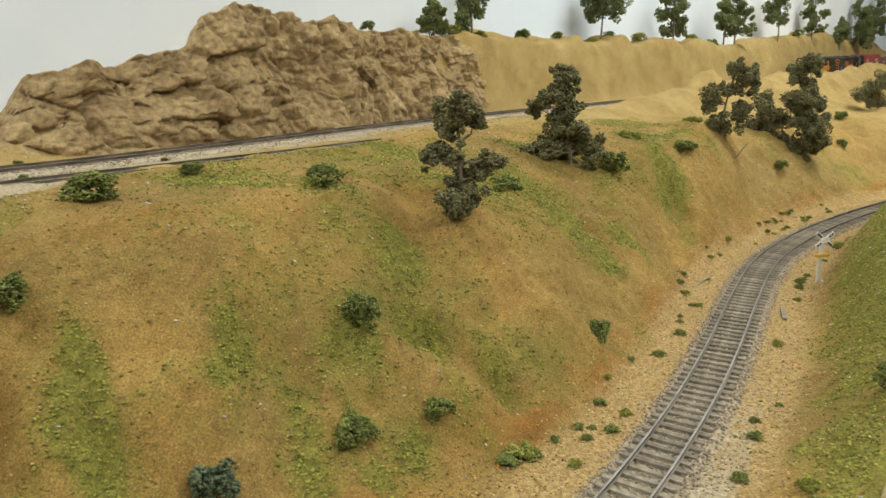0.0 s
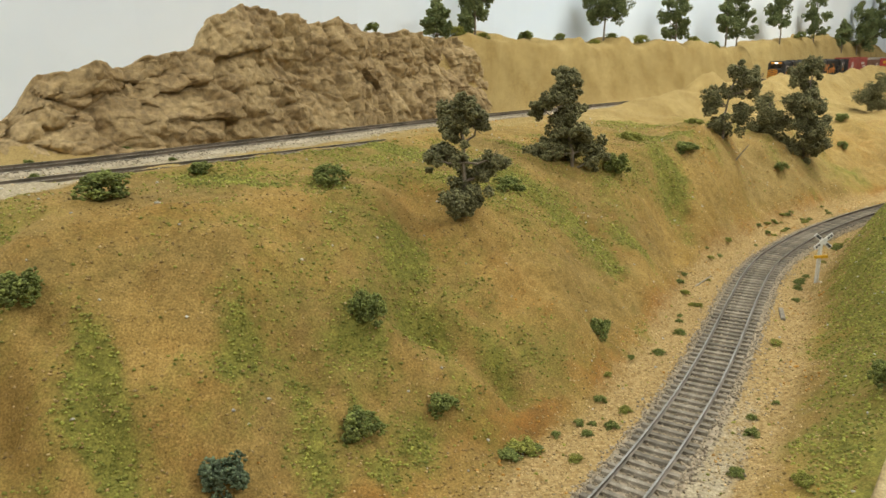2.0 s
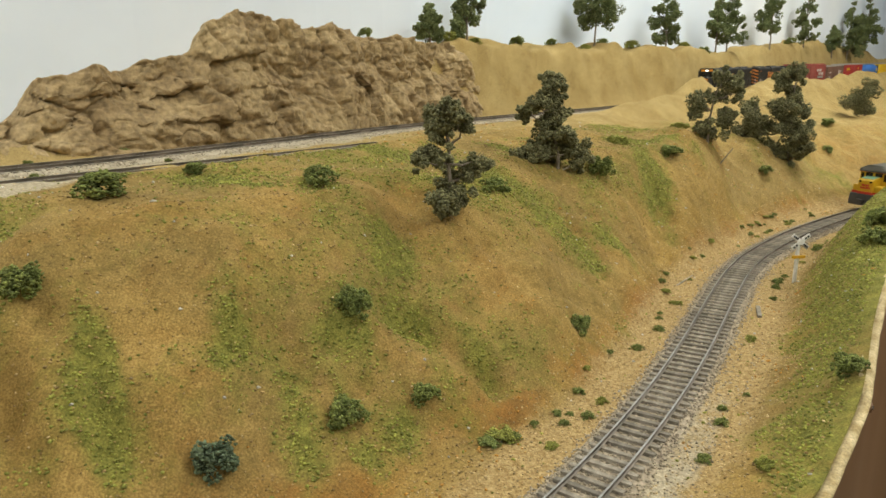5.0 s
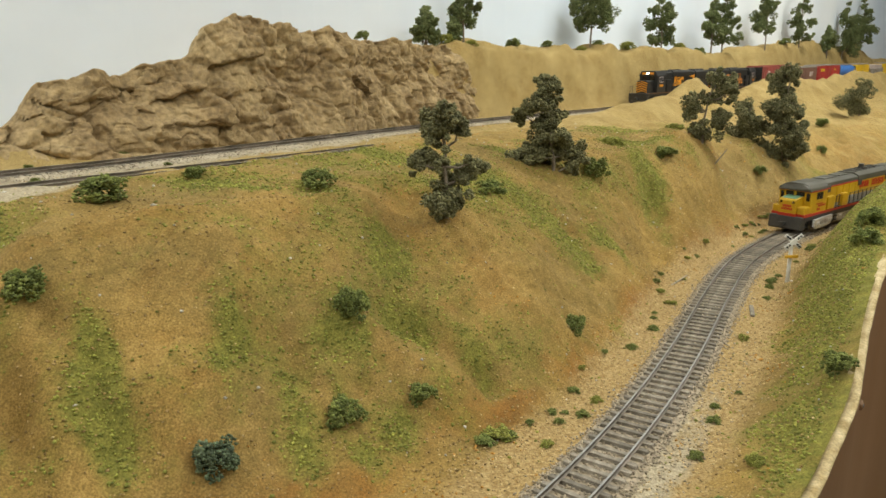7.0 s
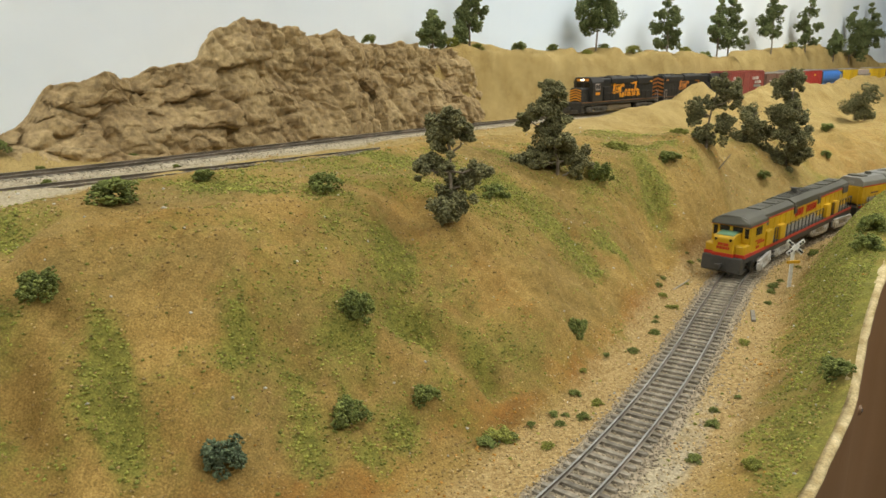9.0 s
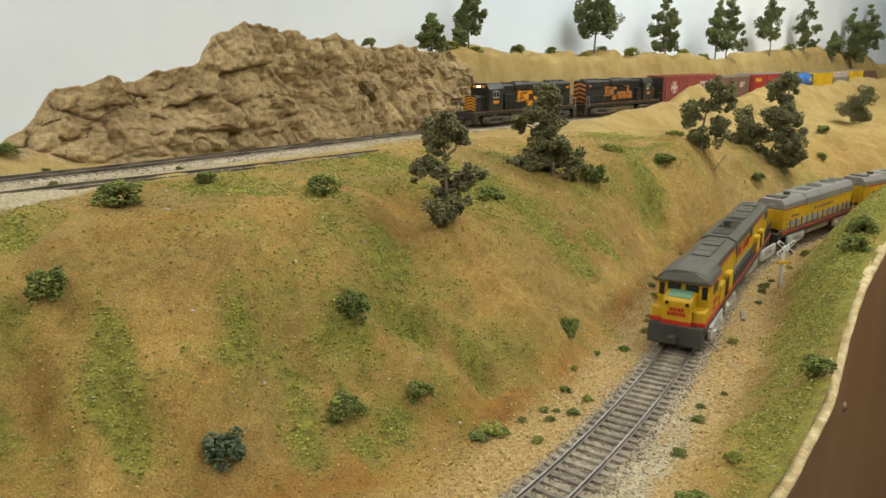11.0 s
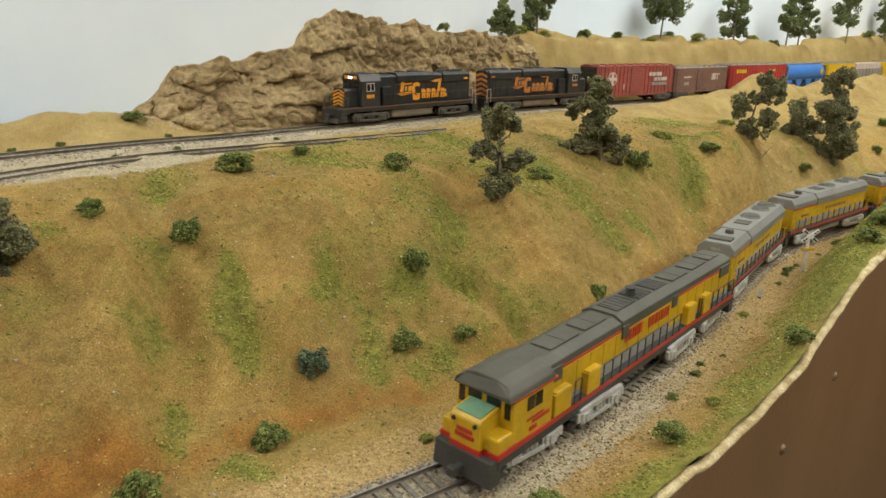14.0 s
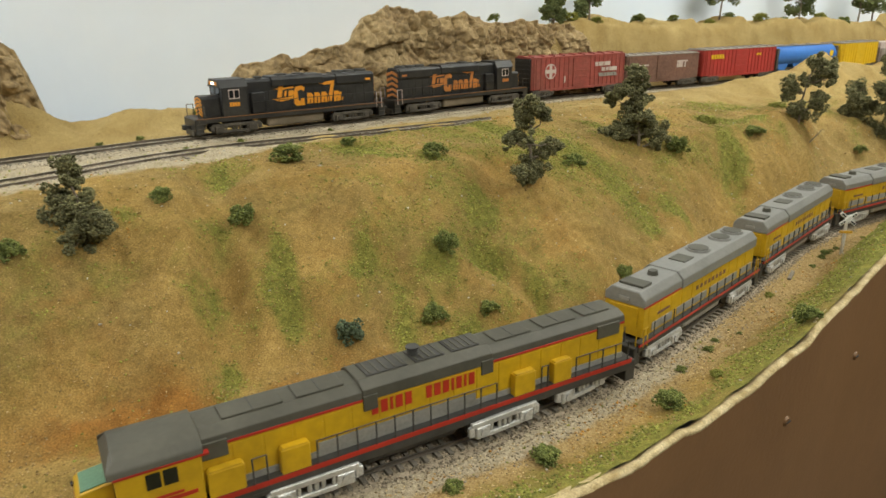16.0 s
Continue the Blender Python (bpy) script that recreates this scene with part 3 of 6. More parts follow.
def outcrop(name, s0, s1, crest, label, seed, foot=0.026, lean=0.034):
    """A carved plaster rock wall beside the upper track: rounded ledges at one end, upright slabs at the other."""
    s_main, t_main = lengths(MAIN), tangents(MAIN)
    nu, nv = int((s1 - s0) / 0.0016), 150
    s = np.linspace(s0, s1, nu)
    px, py = np.interp(s, s_main, MAIN[:, 0]), np.interp(s, s_main, MAIN[:, 1])
    tx, ty = np.interp(s, s_main, t_main[:, 0]), np.interp(s, s_main, t_main[:, 1])
    top = np.interp(s, [c[0] for c in crest], [c[1] for c in crest]) + 0.0022 * fbm(s * 90, s * 0, 3, seed)
    v = np.linspace(0, 1, nv)
    S, V = np.meshgrid(s, v, indexing="ij")
    T = np.broadcast_to(top[:, None], S.shape)
    face, back = np.clip(V / 0.74, 0, 1), np.clip((V - 0.74) / 0.26, 0, 1)
    fade = smooth((S - s0) / 0.04) * smooth((s1 - S) / 0.03)
    Z = 0.094 + (T - 0.094) * face - (T - 0.11) * 0.75 * smooth(back)
    D = foot + 0.034 * smooth((s0 + 0.14 - S) / 0.15) + lean * face ** 1.4 + 0.055 * back
    warp, lift = 0.010 * fbm(S * 34, Z * 34, 3, seed + 3), 0.008 * fbm(S * 40, Z * 40, 3, seed + 4)
    slab = smooth((S + 0.5 * (Z - 0.15) - (s0 + 0.46 * (s1 - s0))) / 0.07)
    ledge, joint = facets((S + warp) * 19 + (Z + lift) * 9, (Z + lift) * 34 - (S + warp) * 5, seed + 5)
    ribs, groove = facets((S + warp + 0.22 * Z) * 46, (Z + lift) * 13 + S * 3, seed + 15)
    chips, crack = facets((S + 0.7 * warp) * 75 + Z * 20, (Z + 0.7 * lift) * 88, seed + 25)
    bulge = 0.016 * fbm(S * 15, Z * 19, 3, seed + 9)
    relief = bulge + (1 - 0.75 * slab) * (0.011 * ledge - 0.0035 * joint) + slab * (0.0085 * ribs - 0.0045 * groove)
    relief = relief + 0.0042 * chips - 0.0014 * crack + 0.0052 * fbm(S * 150, Z * 110, 4, seed + 11)
    relief = relief - 0.007 * slab * smooth((face - 0.30) / 0.1) * smooth((0.62 - face) / 0.12) * smooth(fbm(S * 16, Z * 30, 2, seed + 33) * 4)
    amount = fade * smooth(face * 6 + 0.3) * (1 - 0.4 * smooth(back))
    D = D + 0.03 * smooth((S - s1 + 0.07) / 0.07) - amount * relief
    D = np.maximum(D, 0.0225)
    Z = Z + amount * (0.0045 * fbm(S * 45, D * 45, 3, seed + 13) + 0.25 * relief * (face > 0.8))
    X, Y = px[:, None] - ty[:, None] * D, py[:, None] + tx[:, None] * D
    verts = np.stack([X.ravel(), Y.ravel(), Z.ravel()], 1)
    i = np.arange(nu * nv).reshape(nu, nv)
    faces = np.stack([i[:-1, :-1].ravel(), i[1:, :-1].ravel(), i[1:, 1:].ravel(), i[:-1, 1:].ravel()], 1)
    ob = arrays(name, verts, faces, ROCK, smooth=True)
    return tagged(ob, label, "rock", kind="structure")


outcrop("rock_outcrop", 0.575, 1.185, [(0.575, 0.105), (0.611, 0.127), (0.625, 0.1386), (0.637, 0.1538), (0.648, 0.1622), (0.679, 0.168), (0.713, 0.1695), (0.725, 0.1747), (0.764, 0.178), (0.770, 0.183),
        (0.780, 0.198), (0.795, 0.209), (0.821, 0.2185), (0.842, 0.2135), (0.870, 0.2130), (0.895, 0.204), (0.931, 0.209), (0.975, 0.1965), (1.015, 0.1985), (1.066, 0.1933), (1.135, 0.192), (1.185, 0.190)],
        "craggy brown plaster rock cutting with ledges and upright slabs", 101)
outcrop("rock_outcrop", 0.20, 0.481, [(0.2, 0.23), (0.40, 0.215), (0.443, 0.195), (0.457, 0.184), (0.469, 0.148), (0.481, 0.105)], "steep brown plaster rock knob beside the track", 211, 0.045)


# ---- railway tracks ----
def rail(name, curve, side, z, parent, sink=0.0):
    w, h = 0.00095, 0.0021
    prof = [(-0.5 * w, z), (0.5 * w, z), (0.5 * w, z - 0.0006), (0.22 * w, z - 0.0009), (0.22 * w, z - 0.0017), (1.0 * w, z - h), (-1.0 * w, z - h), (-0.22 * w, z - 0.0017), (-0.22 * w, z - 0.0009), (-0.5 * w, z - 0.0006)]
    ob = closed_ribbon(name, curve, [(side * 0.0087 + o, q - sink * smooth((np.linspace(0, 1, len(curve)) - 0.55) / 0.4)) for o, q in prof], RAIL, parent)
    ob.data.materials.append(RAILTOP)
    k = len(curve) - 1
    for i in range(k):
        ob.data.polygons[i].material_index = 1
    return ob


def tie_mesh(seed):
    r = random.Random(seed)
    bm = box(-0.0013, 0.0013, -0.0142, 0.0142, -0.0042, -0.0021, 0.00022, segments=1)
    for v in bm.verts:
        v.co += Vector((r.uniform(-1, 1), r.uniform(-4, 4), r.uniform(-1, 0.5))) * 0.00012
    me = bpy.data.meshes.new("sleeper")
    bm.to_mesh(me)
    bm.free()
    me.materials.append(TIE)
    return me


def laid_track(name, curve, z, label, s0, s1, single, sunk=0.0):
    top = thing(name, label, "railway track")
    cut = spline(curve[::2, :2], 0.004)
    a = lengths(cut)
    cut = cut[(a >= s0) & (a <= s1)]
    rail("rail", cut, 1, z, top, 2 * sunk)
    rail("rail", cut, -1, z, top, 2 * sunk)
    meshes = [tie_mesh(k) for k in range(6)]
    r = random.Random(5)
    places = np.arange(s0 + 0.004, s1, 0.0069)
    x, y, tx, ty = frame_at(curve, places)
    if single:
        for i in range(len(places)):
            ob = new("sleeper", meshes[i % 6])
            ob.parent = top
            ob.matrix_basis = pose(x[i], y[i], z + r.uniform(-0.0003, 0), 0, 0, math.degrees(math.atan2(ty[i], tx[i])) + r.uniform(-2.0, 2.0))
    else:
        vs, fs = [], []
        for i in range(len(places)):
            m = pose(x[i], y[i], z - sunk, 0, 0, math.degrees(math.atan2(ty[i], tx[i])) + r.uniform(-2, 2))
            me = meshes[i % 6]
            o = len(vs)
            vs += [m @ v.co for v in me.vertices]
            fs += [tuple(o + k for k in p.vertices) for p in me.polygons]
        ob = arrays("timber", vs, fs, TIE, top, "weathered grey-brown timber sleepers")
        tagged(ob, kind="stuff")
    return top


laid_track("railway_track", LOW, LOWER, "single railway track with grey-brown sleepers in ballast", 0.02, 1.7, True)
laid_track("railway_track", MAIN, UPPER, "weathered railway track below the rock cutting", 0.1, 2.6, False)
laid_track("railway_track", SIDING, UPPER - 0.0006, "half-buried rusty siding track in pale ballast", 0.02, lengths(SIDING)[-1] - 0.005, False, 0.0012)


# ---- loose grains ----
def grains(name, xyz, size, material, label, flat=0.7, seed=1):
    """Many small irregular stones or crumbs at the given places, in one mesh."""
    rng = np.random.default_rng(seed)
    base = np.array([(1, 0, 0), (-1, 0, 0), (0, 1, 0), (0, -1, 0), (0, 0, 1), (0, 0, -1)], float)
    tri = np.array([(0, 2, 4), (2, 1, 4), (1, 3, 4), (3, 0, 4), (2, 0, 5), (1, 2, 5), (3, 1, 5), (0, 3, 5)])
    n = len(xyz)
    ang = rng.uniform(0, 2 * np.pi, n)
    sc = (size if np.ndim(size) else np.full(n, size)) * rng.uniform(0.6, 1.4, n)
    v = base[None] * rng.uniform(0.6, 1.25, (n, 6, 1)) + rng.normal(0, 0.18, (n, 6, 3))
    v[:, :, 2] *= flat
    c, s = np.cos(ang)[:, None], np.sin(ang)[:, None]
    x, y = v[:, :, 0] * c - v[:, :, 1] * s, v[:, :, 0] * s + v[:, :, 1] * c
    v = np.stack([x, y, v[:, :, 2]], 2) * sc[:, None, None] + xyz[:, None, :]
    f = (tri[None] + (np.arange(n) * 6)[:, None, None]).reshape(-1, 3)
    me = bpy.data.meshes.new(name)
    me.vertices.add(n * 6)
    me.vertices.foreach_set("co", v.reshape(-1).astype(np.float32))
    me.loops.add(len(f) * 3)
    me.loops.foreach_set("vertex_index", f.reshape(-1).astype(np.int32))
    me.polygons.add(len(f))
    me.polygons.foreach_set("loop_start", (np.arange(len(f)) * 3).astype(np.int32))
    me.update(calc_edges=True)
    me.validate()
    me.materials.append(material)
    return tagged(new(name, me), label, name.replace("_", " "), kind="stuff")


def along(curve, s0, s1, n, half, seed, dense=1.0):
    rng = np.random.default_rng(seed)
    s, o = rng.uniform(s0, s1, n), rng.uniform(-1, 1, n)
    o = np.sign(o) * np.abs(o) ** dense * half
    x, y, tx, ty = frame_at(curve, s)
    return x - ty * o, y + tx * o, o


def ballast_bed(name, curve, s0, s1, z, n, seed, label, half=0.0195, heap=0.0, stone=BALLAST):
    x, y, o = along(curve, s0, s1, n, half, seed)
    crown = np.where(np.abs(o) < 0.0150, z - 0.0036 + heap, z - 0.0036 + heap - (np.abs(o) - 0.0150) * 0.30)
    clear = np.abs(np.abs(o) - 0.0087) > 0.0014
    grains(name, np.stack([x, y, crown], 1)[clear], 0.00075, stone, label, 0.7, seed)
    line = spline(curve[::2, :2], 0.01)
    bed = closed_ribbon("ballast_bed", line[(lengths(line) >= s0) & (lengths(line) <= s1)], [(-0.0195, z - 0.0058), (-0.0150, z - 0.0040 + heap), (0.0150, z - 0.0040 + heap), (0.0195, z - 0.0058), (0.0195, z - 0.012), (-0.0195, z - 0.012)], stone)
    tagged(bed, "grey-tan ballast bed under the sleepers", "ballast", kind="stuff")


ballast_bed("ballast", LOW, 0.05, 1.3, LOWER, 26000, 3, "loose grey-tan ballast stones between the sleepers")
ballast_bed("ballast", MAIN, 0.2, 1.9, UPPER, 22000, 4, "pale ballast stones along the upper track", 0.030, 0.0011, UPPER_BALLAST)
ballast_bed("ballast", SIDING, 0.05, 0.50, UPPER - 0.0006, 12000, 6, "pale ballast stones round the siding", 0.030, 0.0019, UPPER_BALLAST)


def scatter(name, n, size, material, label, seed, want, zone=(-0.34, 0.55, 0.06, 0.85), lift=0.0002):
    rng = np.random.default_rng(seed)
    x, y = rng.uniform(zone[0], zone[1], n), rng.uniform(zone[2], zone[3], n)
    dl, sl = beside(LOW, x, y)
    dm, sm = beside(MAIN, x, y)
    dr, _ = beside(RIM, x, y)
    keep = (dr > 0.006) & (np.abs(dl) > 0.02) & (dm < -0.02) & (rng.uniform(0, 1, n) < want(x, y, dl, sl, dm, sm))
    x, y = x[keep], y[keep]
    return grains(name, np.stack([x, y, height(x, y) + lift], 1), size, material, label, 0.7, seed)


scatter("gravel", 90000, 0.00058, GRAVEL, "sandy grit strewn beside the lower track", 21, lambda x, y, dl, sl, dm, sm: 0.9 * smooth((0.07 - np.abs(dl)) / 0.035) + 0.06)
scatter("turf", 260000, 0.00085, TURF, "crumbs of green foam turf on the slope", 22, lambda x, y, dl, sl, dm, sm: smooth((turf_amount(x, y, dl, sl, dm, sm) - 0.27) / 0.42) * 0.95 + 0.014)
scatter("turf", 70000, 0.0009, ORANGE_TURF, "crumbs of orange foam turf on the slope", 23, lambda x, y, dl, sl, dm, sm: np.clip(1.6 * fbm(x * 26, y * 26, 3, 77) - 0.52, 0, 0.5) + 0.25 * smooth((0.07 - np.abs(dl)) / 0.03) * (fbm(x * 40, y * 40, 2, 79) > 0.22))
scatter("ballast", 60000, 0.0007, BALLAST, "grey-tan ballast stones spilt on the track shoulder", 27, lambda x, y, dl, sl, dm, sm: 0.95 * smooth((0.042 + dl) / 0.014) * (dl < 0) * smooth((0.75 - sl) / 0.25) + 0.5 * smooth((0.026 - np.abs(dl)) / 0.006), (-0.2, 0.4, 0.06, 0.75))
PALE = mat("pale_grit", (0.62, 0.58, 0.50), 0.9, spread=0.3, island=True)
CLOD = mat("soil_crumb", (0.26, 0.17, 0.06), 0.95, second=(0.37, 0.25, 0.10), scale=200, spread=0.4, island=True)
scatter("soil_crumbs", 100000, 0.0007, CLOD, "crumbs of brown soil on the slope", 25, lambda x, y, dl, sl, dm, sm: np.clip(0.30 + 0.8 * fbm(x * 22, y * 22, 3, 91), 0.04, 0.8) * smooth((np.abs(dl) - 0.03) / 0.03) * smooth((-dm - 0.12) / 0.05))
scatter("pebbles", 1100, 0.0009, PALE, "pale chips of stone scattered on the soil", 24, lambda x, y, dl, sl, dm, sm: 0.5 + 0 * x)


# ---- plants ----
def crumb_mesh(name, xyz, size, material, seed, flat=0.8):
    ob = grains(name, xyz, size, material, "", flat, seed)
    me = ob.data
    bpy.data.objects.remove(ob)
    me.name = name
    return me


def tuft_points(rng, radius, tall, clumps, each):
    """Crumbs gathered in clumps over a low dome, with gaps between the clumps."""
    pts = []
    for _ in range(clumps):
        a, h = rng.uniform(0, 2 * np.pi), rng.uniform(0, 1) ** 0.8
        r = radius * 0.78 * math.sqrt(max(0.0, 1 - (0.85 * h) ** 2)) * rng.uniform(0.45, 1.15)
        c = np.array([r * math.cos(a), r * math.sin(a), tall * (0.12 + 0.72 * h)])
        d = rng.normal(0, 1, (each, 3))
        d /= np.linalg.norm(d, axis=1)[:, None]
        k = radius * rng.uniform(0.16, 0.34)
        pts.append(c + d * (k * rng.uniform(0.45, 1.0, each) ** 0.5)[:, None])
    p = np.concatenate(pts)
    p[:, 2] = np.maximum(p[:, 2], -0.002)
    return p


def bush_meshes(material, seed, n=4):
    out = []
    for k in range(n):
        rng = np.random.default_rng(seed + k)
        out.append(crumb_mesh("foliage", tuft_points(rng, 0.0115, 0.0125, 24, 50), 0.00085, material, seed + k))
    return out


BUSHES = {"green": bush_meshes(LEAF, 300), "blue": bush_meshes(BLUE_LEAF, 320), "bright": bush_meshes(TURF, 340, 2)}
WORDS = {"green": "dark green foam bush", "blue": "grey-green foam bush", "bright": "low bright green turf tuft"}


def bush(x, y, radius, kind="green", tall=1.0, where="on the ochre slope", z=None, group="bushes", name="bush"):
    i = int(abs(x * 7919 + y * 104729) * 10)
    meshes = BUSHES[kind]
    top = thing(name, WORDS[kind] + " " + where, "bush", group)
    fol = new("foliage", meshes[i % len(meshes)])
    fol.parent = top
    z = float(height(np.array([x]), np.array([y]))[0]) if z is None else z
    k = radius / 0.010
    top.matrix_basis = pose(x, y, z - 0.0006 * k, 0, 0, (i * 37) % 360)
    fol.matrix_basis = Matrix.Diagonal((k, k * 0.85, k * tall, 1))
    return top


for x, y, r, kind, tall in [(-0.003, 0.32, 0.01, 'green', 1.0), (0.031, 0.299, 0.0074, 'green', 1.0), (-0.003, 0.278, 0.0095, 'green', 1.0), (0.121, 0.401, 0.0085, 'green', 0.9), (-0.048, 0.244, 0.0102, 'blue', 1.15),
                            (-0.131, 0.349, 0.0138, 'green', 0.75), (-0.107, 0.411, 0.0085, 'green', 0.6), (-0.034, 0.41, 0.0108, 'green', 0.75), (0.17, 0.596, 0.0125, 'green', 0.9), (0.258, 0.693, 0.012, 'green', 0.7),
                            (0.2285, 0.3077, 0.009, 'green', 0.9), (-0.132, 0.275, 0.01, 'green', 1.0), (0.075, 0.489, 0.0115, 'green', 0.7), (0.209, 0.708, 0.0115, 'bright', 0.6), (0.3018, 0.8052, 0.011, 'bright', 0.6),
                            (0.5489, 0.9544, 0.0085, 'green', 0.9), (-0.174, 0.252, 0.0075, 'green', 1.0), (-0.224, 0.177, 0.0085, 'green', 0.9), (0.3206, 0.8017, 0.009, 'bright', 0.7), (0.3997, 0.7993, 0.008, 'green', 0.8),
                            (0.6001, 1.0602, 0.012, 'green', 0.7)]:
    bush(x, y, r, kind, tall)
for x, y, r, kind, tall in [(0.1722, 0.2613, 0.0046, "bright", 0.8), (0.1441, 0.2271, 0.0095, "green", 0.75), (0.3621, 0.5151, 0.0115, "green", 0.9), (0.3381, 0.4782, 0.0112, "green", 0.8),
                            (0.081, 0.1706, 0.0090, "green", 0.6), (0.0409, 0.1375, 0.0056, "green", 0.7)]:
    bush(x, y, r, kind, tall, "on the near bank by the fascia")
for x, y, r, kind, tall in [(-0.1014, 0.1545, 0.0110, "green", 0.9), (-0.059, 0.201, 0.0098, "green", 0.95), (0.066, 0.3001, 0.0092, "bright", 0.45), (0.0601, 0.2935, 0.0060, "green", 0.5), (0.3032, 0.5403, 0.0050, "green", 0.6),
                            (0.377, 0.6251, 0.0055, "green", 0.7), (0.0199, 0.2154, 0.0045, "bright", 0.6)]:
    bush(x, y, r, kind, tall, "at the foot of the slope")
for x, y, r in [(-0.300, 0.515, 0.0115), (-0.215, 0.556, 0.0048), (-0.263, 0.506, 0.0042), (-0.321, 0.437, 0.0046), (-0.226, 0.449, 0.0036), (-0.165, 0.517, 0.0034), (-0.34, 0.405, 0.004), (-0.25, 0.40, 0.0034)]:
    bush(x, y, r, "green", 0.6, "beside the upper track", group="weeds by the upper track", name="weed")
rng = np.random.default_rng(77)
for k in range(64):
    s = rng.uniform(0.52, 1.16)
    px, py, tx, ty = frame_at(LOW, s)
    o = rng.uniform(0.026, 0.046) if k % 4 else -rng.uniform(0.026, 0.04)
    bush(float(px - ty * o), float(py + tx * o), rng.uniform(0.0022, 0.0042), "green" if k % 3 else "bright", 0.6, "in the grit beside the lower track", group="weeds by the lower track", name="weed")
RIDGE_BUSH = [(0.253, 1.144), (0.289, 1.179), (0.347, 1.231), (0.392, 1.27), (0.464, 1.328), (0.519, 1.377), (0.076, 0.978), (0.137, 1.033), (0.039, 0.941), (0.192, 1.084), (0.638, 1.496), (0.812, 1.664)]
for k, (x, y) in enumerate(RIDGE_BUSH):
    bush(x, y, 0.0095 + 0.004 * ((k * 7) % 3) / 2, "green" if k % 2 else "bright", 0.75, "on the crest of the tan bank", group="bushes on the ridge")
bush(-0.050, 0.812, 0.0085, "green", 0.8, "on top of the rock", z=0.1985)


def tree(x, y, blobs, material, label, seed, z=None, trunk=0.0016, crumb=0.0011, density=1.0, group="trees"):
    """A twig trunk with limbs out to each foliage clump; blobs: (right, up, radius) in metres from the foot."""
    r = np.random.default_rng(seed)
    z = float(height(np.array([x]), np.array([y]))[0]) if z is None else z
    top = thing("tree", label, "tree", group)
    top.matrix_basis = pose(x, y, z - 0.002)
    high = max(b[1] for b in blobs)
    path = [Vector((0, 0, -0.001))]
    for k in range(1, 7):
        f = k / 6
        near = [b for b in blobs if abs(b[1] - f * high) < 0.3 * high] or blobs
        cx = sum(b[0] for b in near) / len(near)
        path.append(Vector((0.65 * cx * f + r.normal(0, 0.0007), r.normal(0, 0.001), f * high * 0.98)))
    bm = bmesh.new()
    for k in range(6):
        rod(path[k], path[k + 1], trunk * (1 - 0.13 * k), trunk * (1 - 0.13 * (k + 1)), 7, bm)
    part("trunk", bm, BARK, top, "bare grey-brown twig trunk")
    pts = []
    for bx, bz, br in blobs:
        depth = r.normal(0, 0.45 * br)
        c = Vector((bx, depth, bz))
        root = min(path, key=lambda p: (p - c).length + (0.02 if p.z > bz else 0))
        bm = bmesh.new()
        mid = (root + c) / 2 + Vector((r.normal(0, 0.001), r.normal(0, 0.001), -0.15 * br))
        rod(root, mid, trunk * 0.5, trunk * 0.38, 6, bm)
        rod(mid, c + Vector((0, 0, 0.3 * br)), trunk * 0.38, trunk * 0.15, 6, bm)
        for _ in range(5):
            v = Vector(r.normal(0, 1, 3)).normalized() * br * 0.85
            rod(mid.lerp(c, 0.6), c + v, trunk * 0.2, trunk * 0.08, 4, bm)
        part("branch", bm, BARK, top)
        n_sub = 13
        each = int(76 * density * max(0.6, br / 0.011))
        for _ in range(n_sub):
            d = r.normal(0, 1, 3)
            d /= np.linalg.norm(d)
            sc = np.array([bx, depth, bz]) + d * br * r.uniform(0.25, 1.12) * np.array([1, 1, 0.9])
            q = r.normal(0, 1, (each, 3))
            q /= np.linalg.norm(q, axis=1)[:, None]
            pts.append(sc + q * (br * r.uniform(0.26, 0.52) * r.uniform(0.25, 1, each) ** 0.5)[:, None])
    me = crumb_mesh("crown", np.concatenate(pts), crumb, material, seed)
    crown = new("crown", me)
    crown.parent = top
    return top


def scaled(blobs, unit):
    return [(bx * unit, bz * unit, 1.18 * br * unit) for bx, bz, br in blobs]


OLIVE = "dark olive foam tree with open clumps"
tree(0.0425, 0.424, scaled([(0, 35, 38), (-25, 55, 34), (30, 60, 32), (0, 90, 36), (60, 130, 30), (80, 150, 26), (45, 115, 22), (-60, 165, 30), (-30, 175, 32), (-75, 150, 22), (-10, 150, 20),
                           (-35, 235, 30), (-30, 270, 30), (0, 295, 26), (30, 265, 26), (35, 235, 26), (-5, 240, 22)], 0.000232), TREE_LEAF, OLIVE + " on the slope", 401, crumb=0.0010, density=1.05)
tree(0.132, 0.584, scaled([(-90, 45, 30), (-50, 45, 34), (0, 50, 38), (45, 60, 36), (-30, 78, 30), (20, 95, 26), (-75, 165, 26), (-92, 150, 18), (-30, 120, 32), (-5, 150, 28), (-40, 185, 28), (-10, 190, 26),
                          (-25, 220, 26), (-30, 242, 16), (60, 25, 24)], 0.000315), TREE_LEAF, "dense dark olive foam tree above the slope", 402, density=1.2)
tree(0.316, 0.757, scaled([(0, 20, 30), (-10, 50, 26), (35, 48, 26), (-30, 110, 26), (-25, 88, 22), (40, 160, 30), (55, 130, 25), (50, 75, 24), (15, 120, 20), (28, 178, 18), (70, 165, 18)], 0.00040), TREE_LEAF, OLIVE + " with a leaning crown", 403, density=1.0)
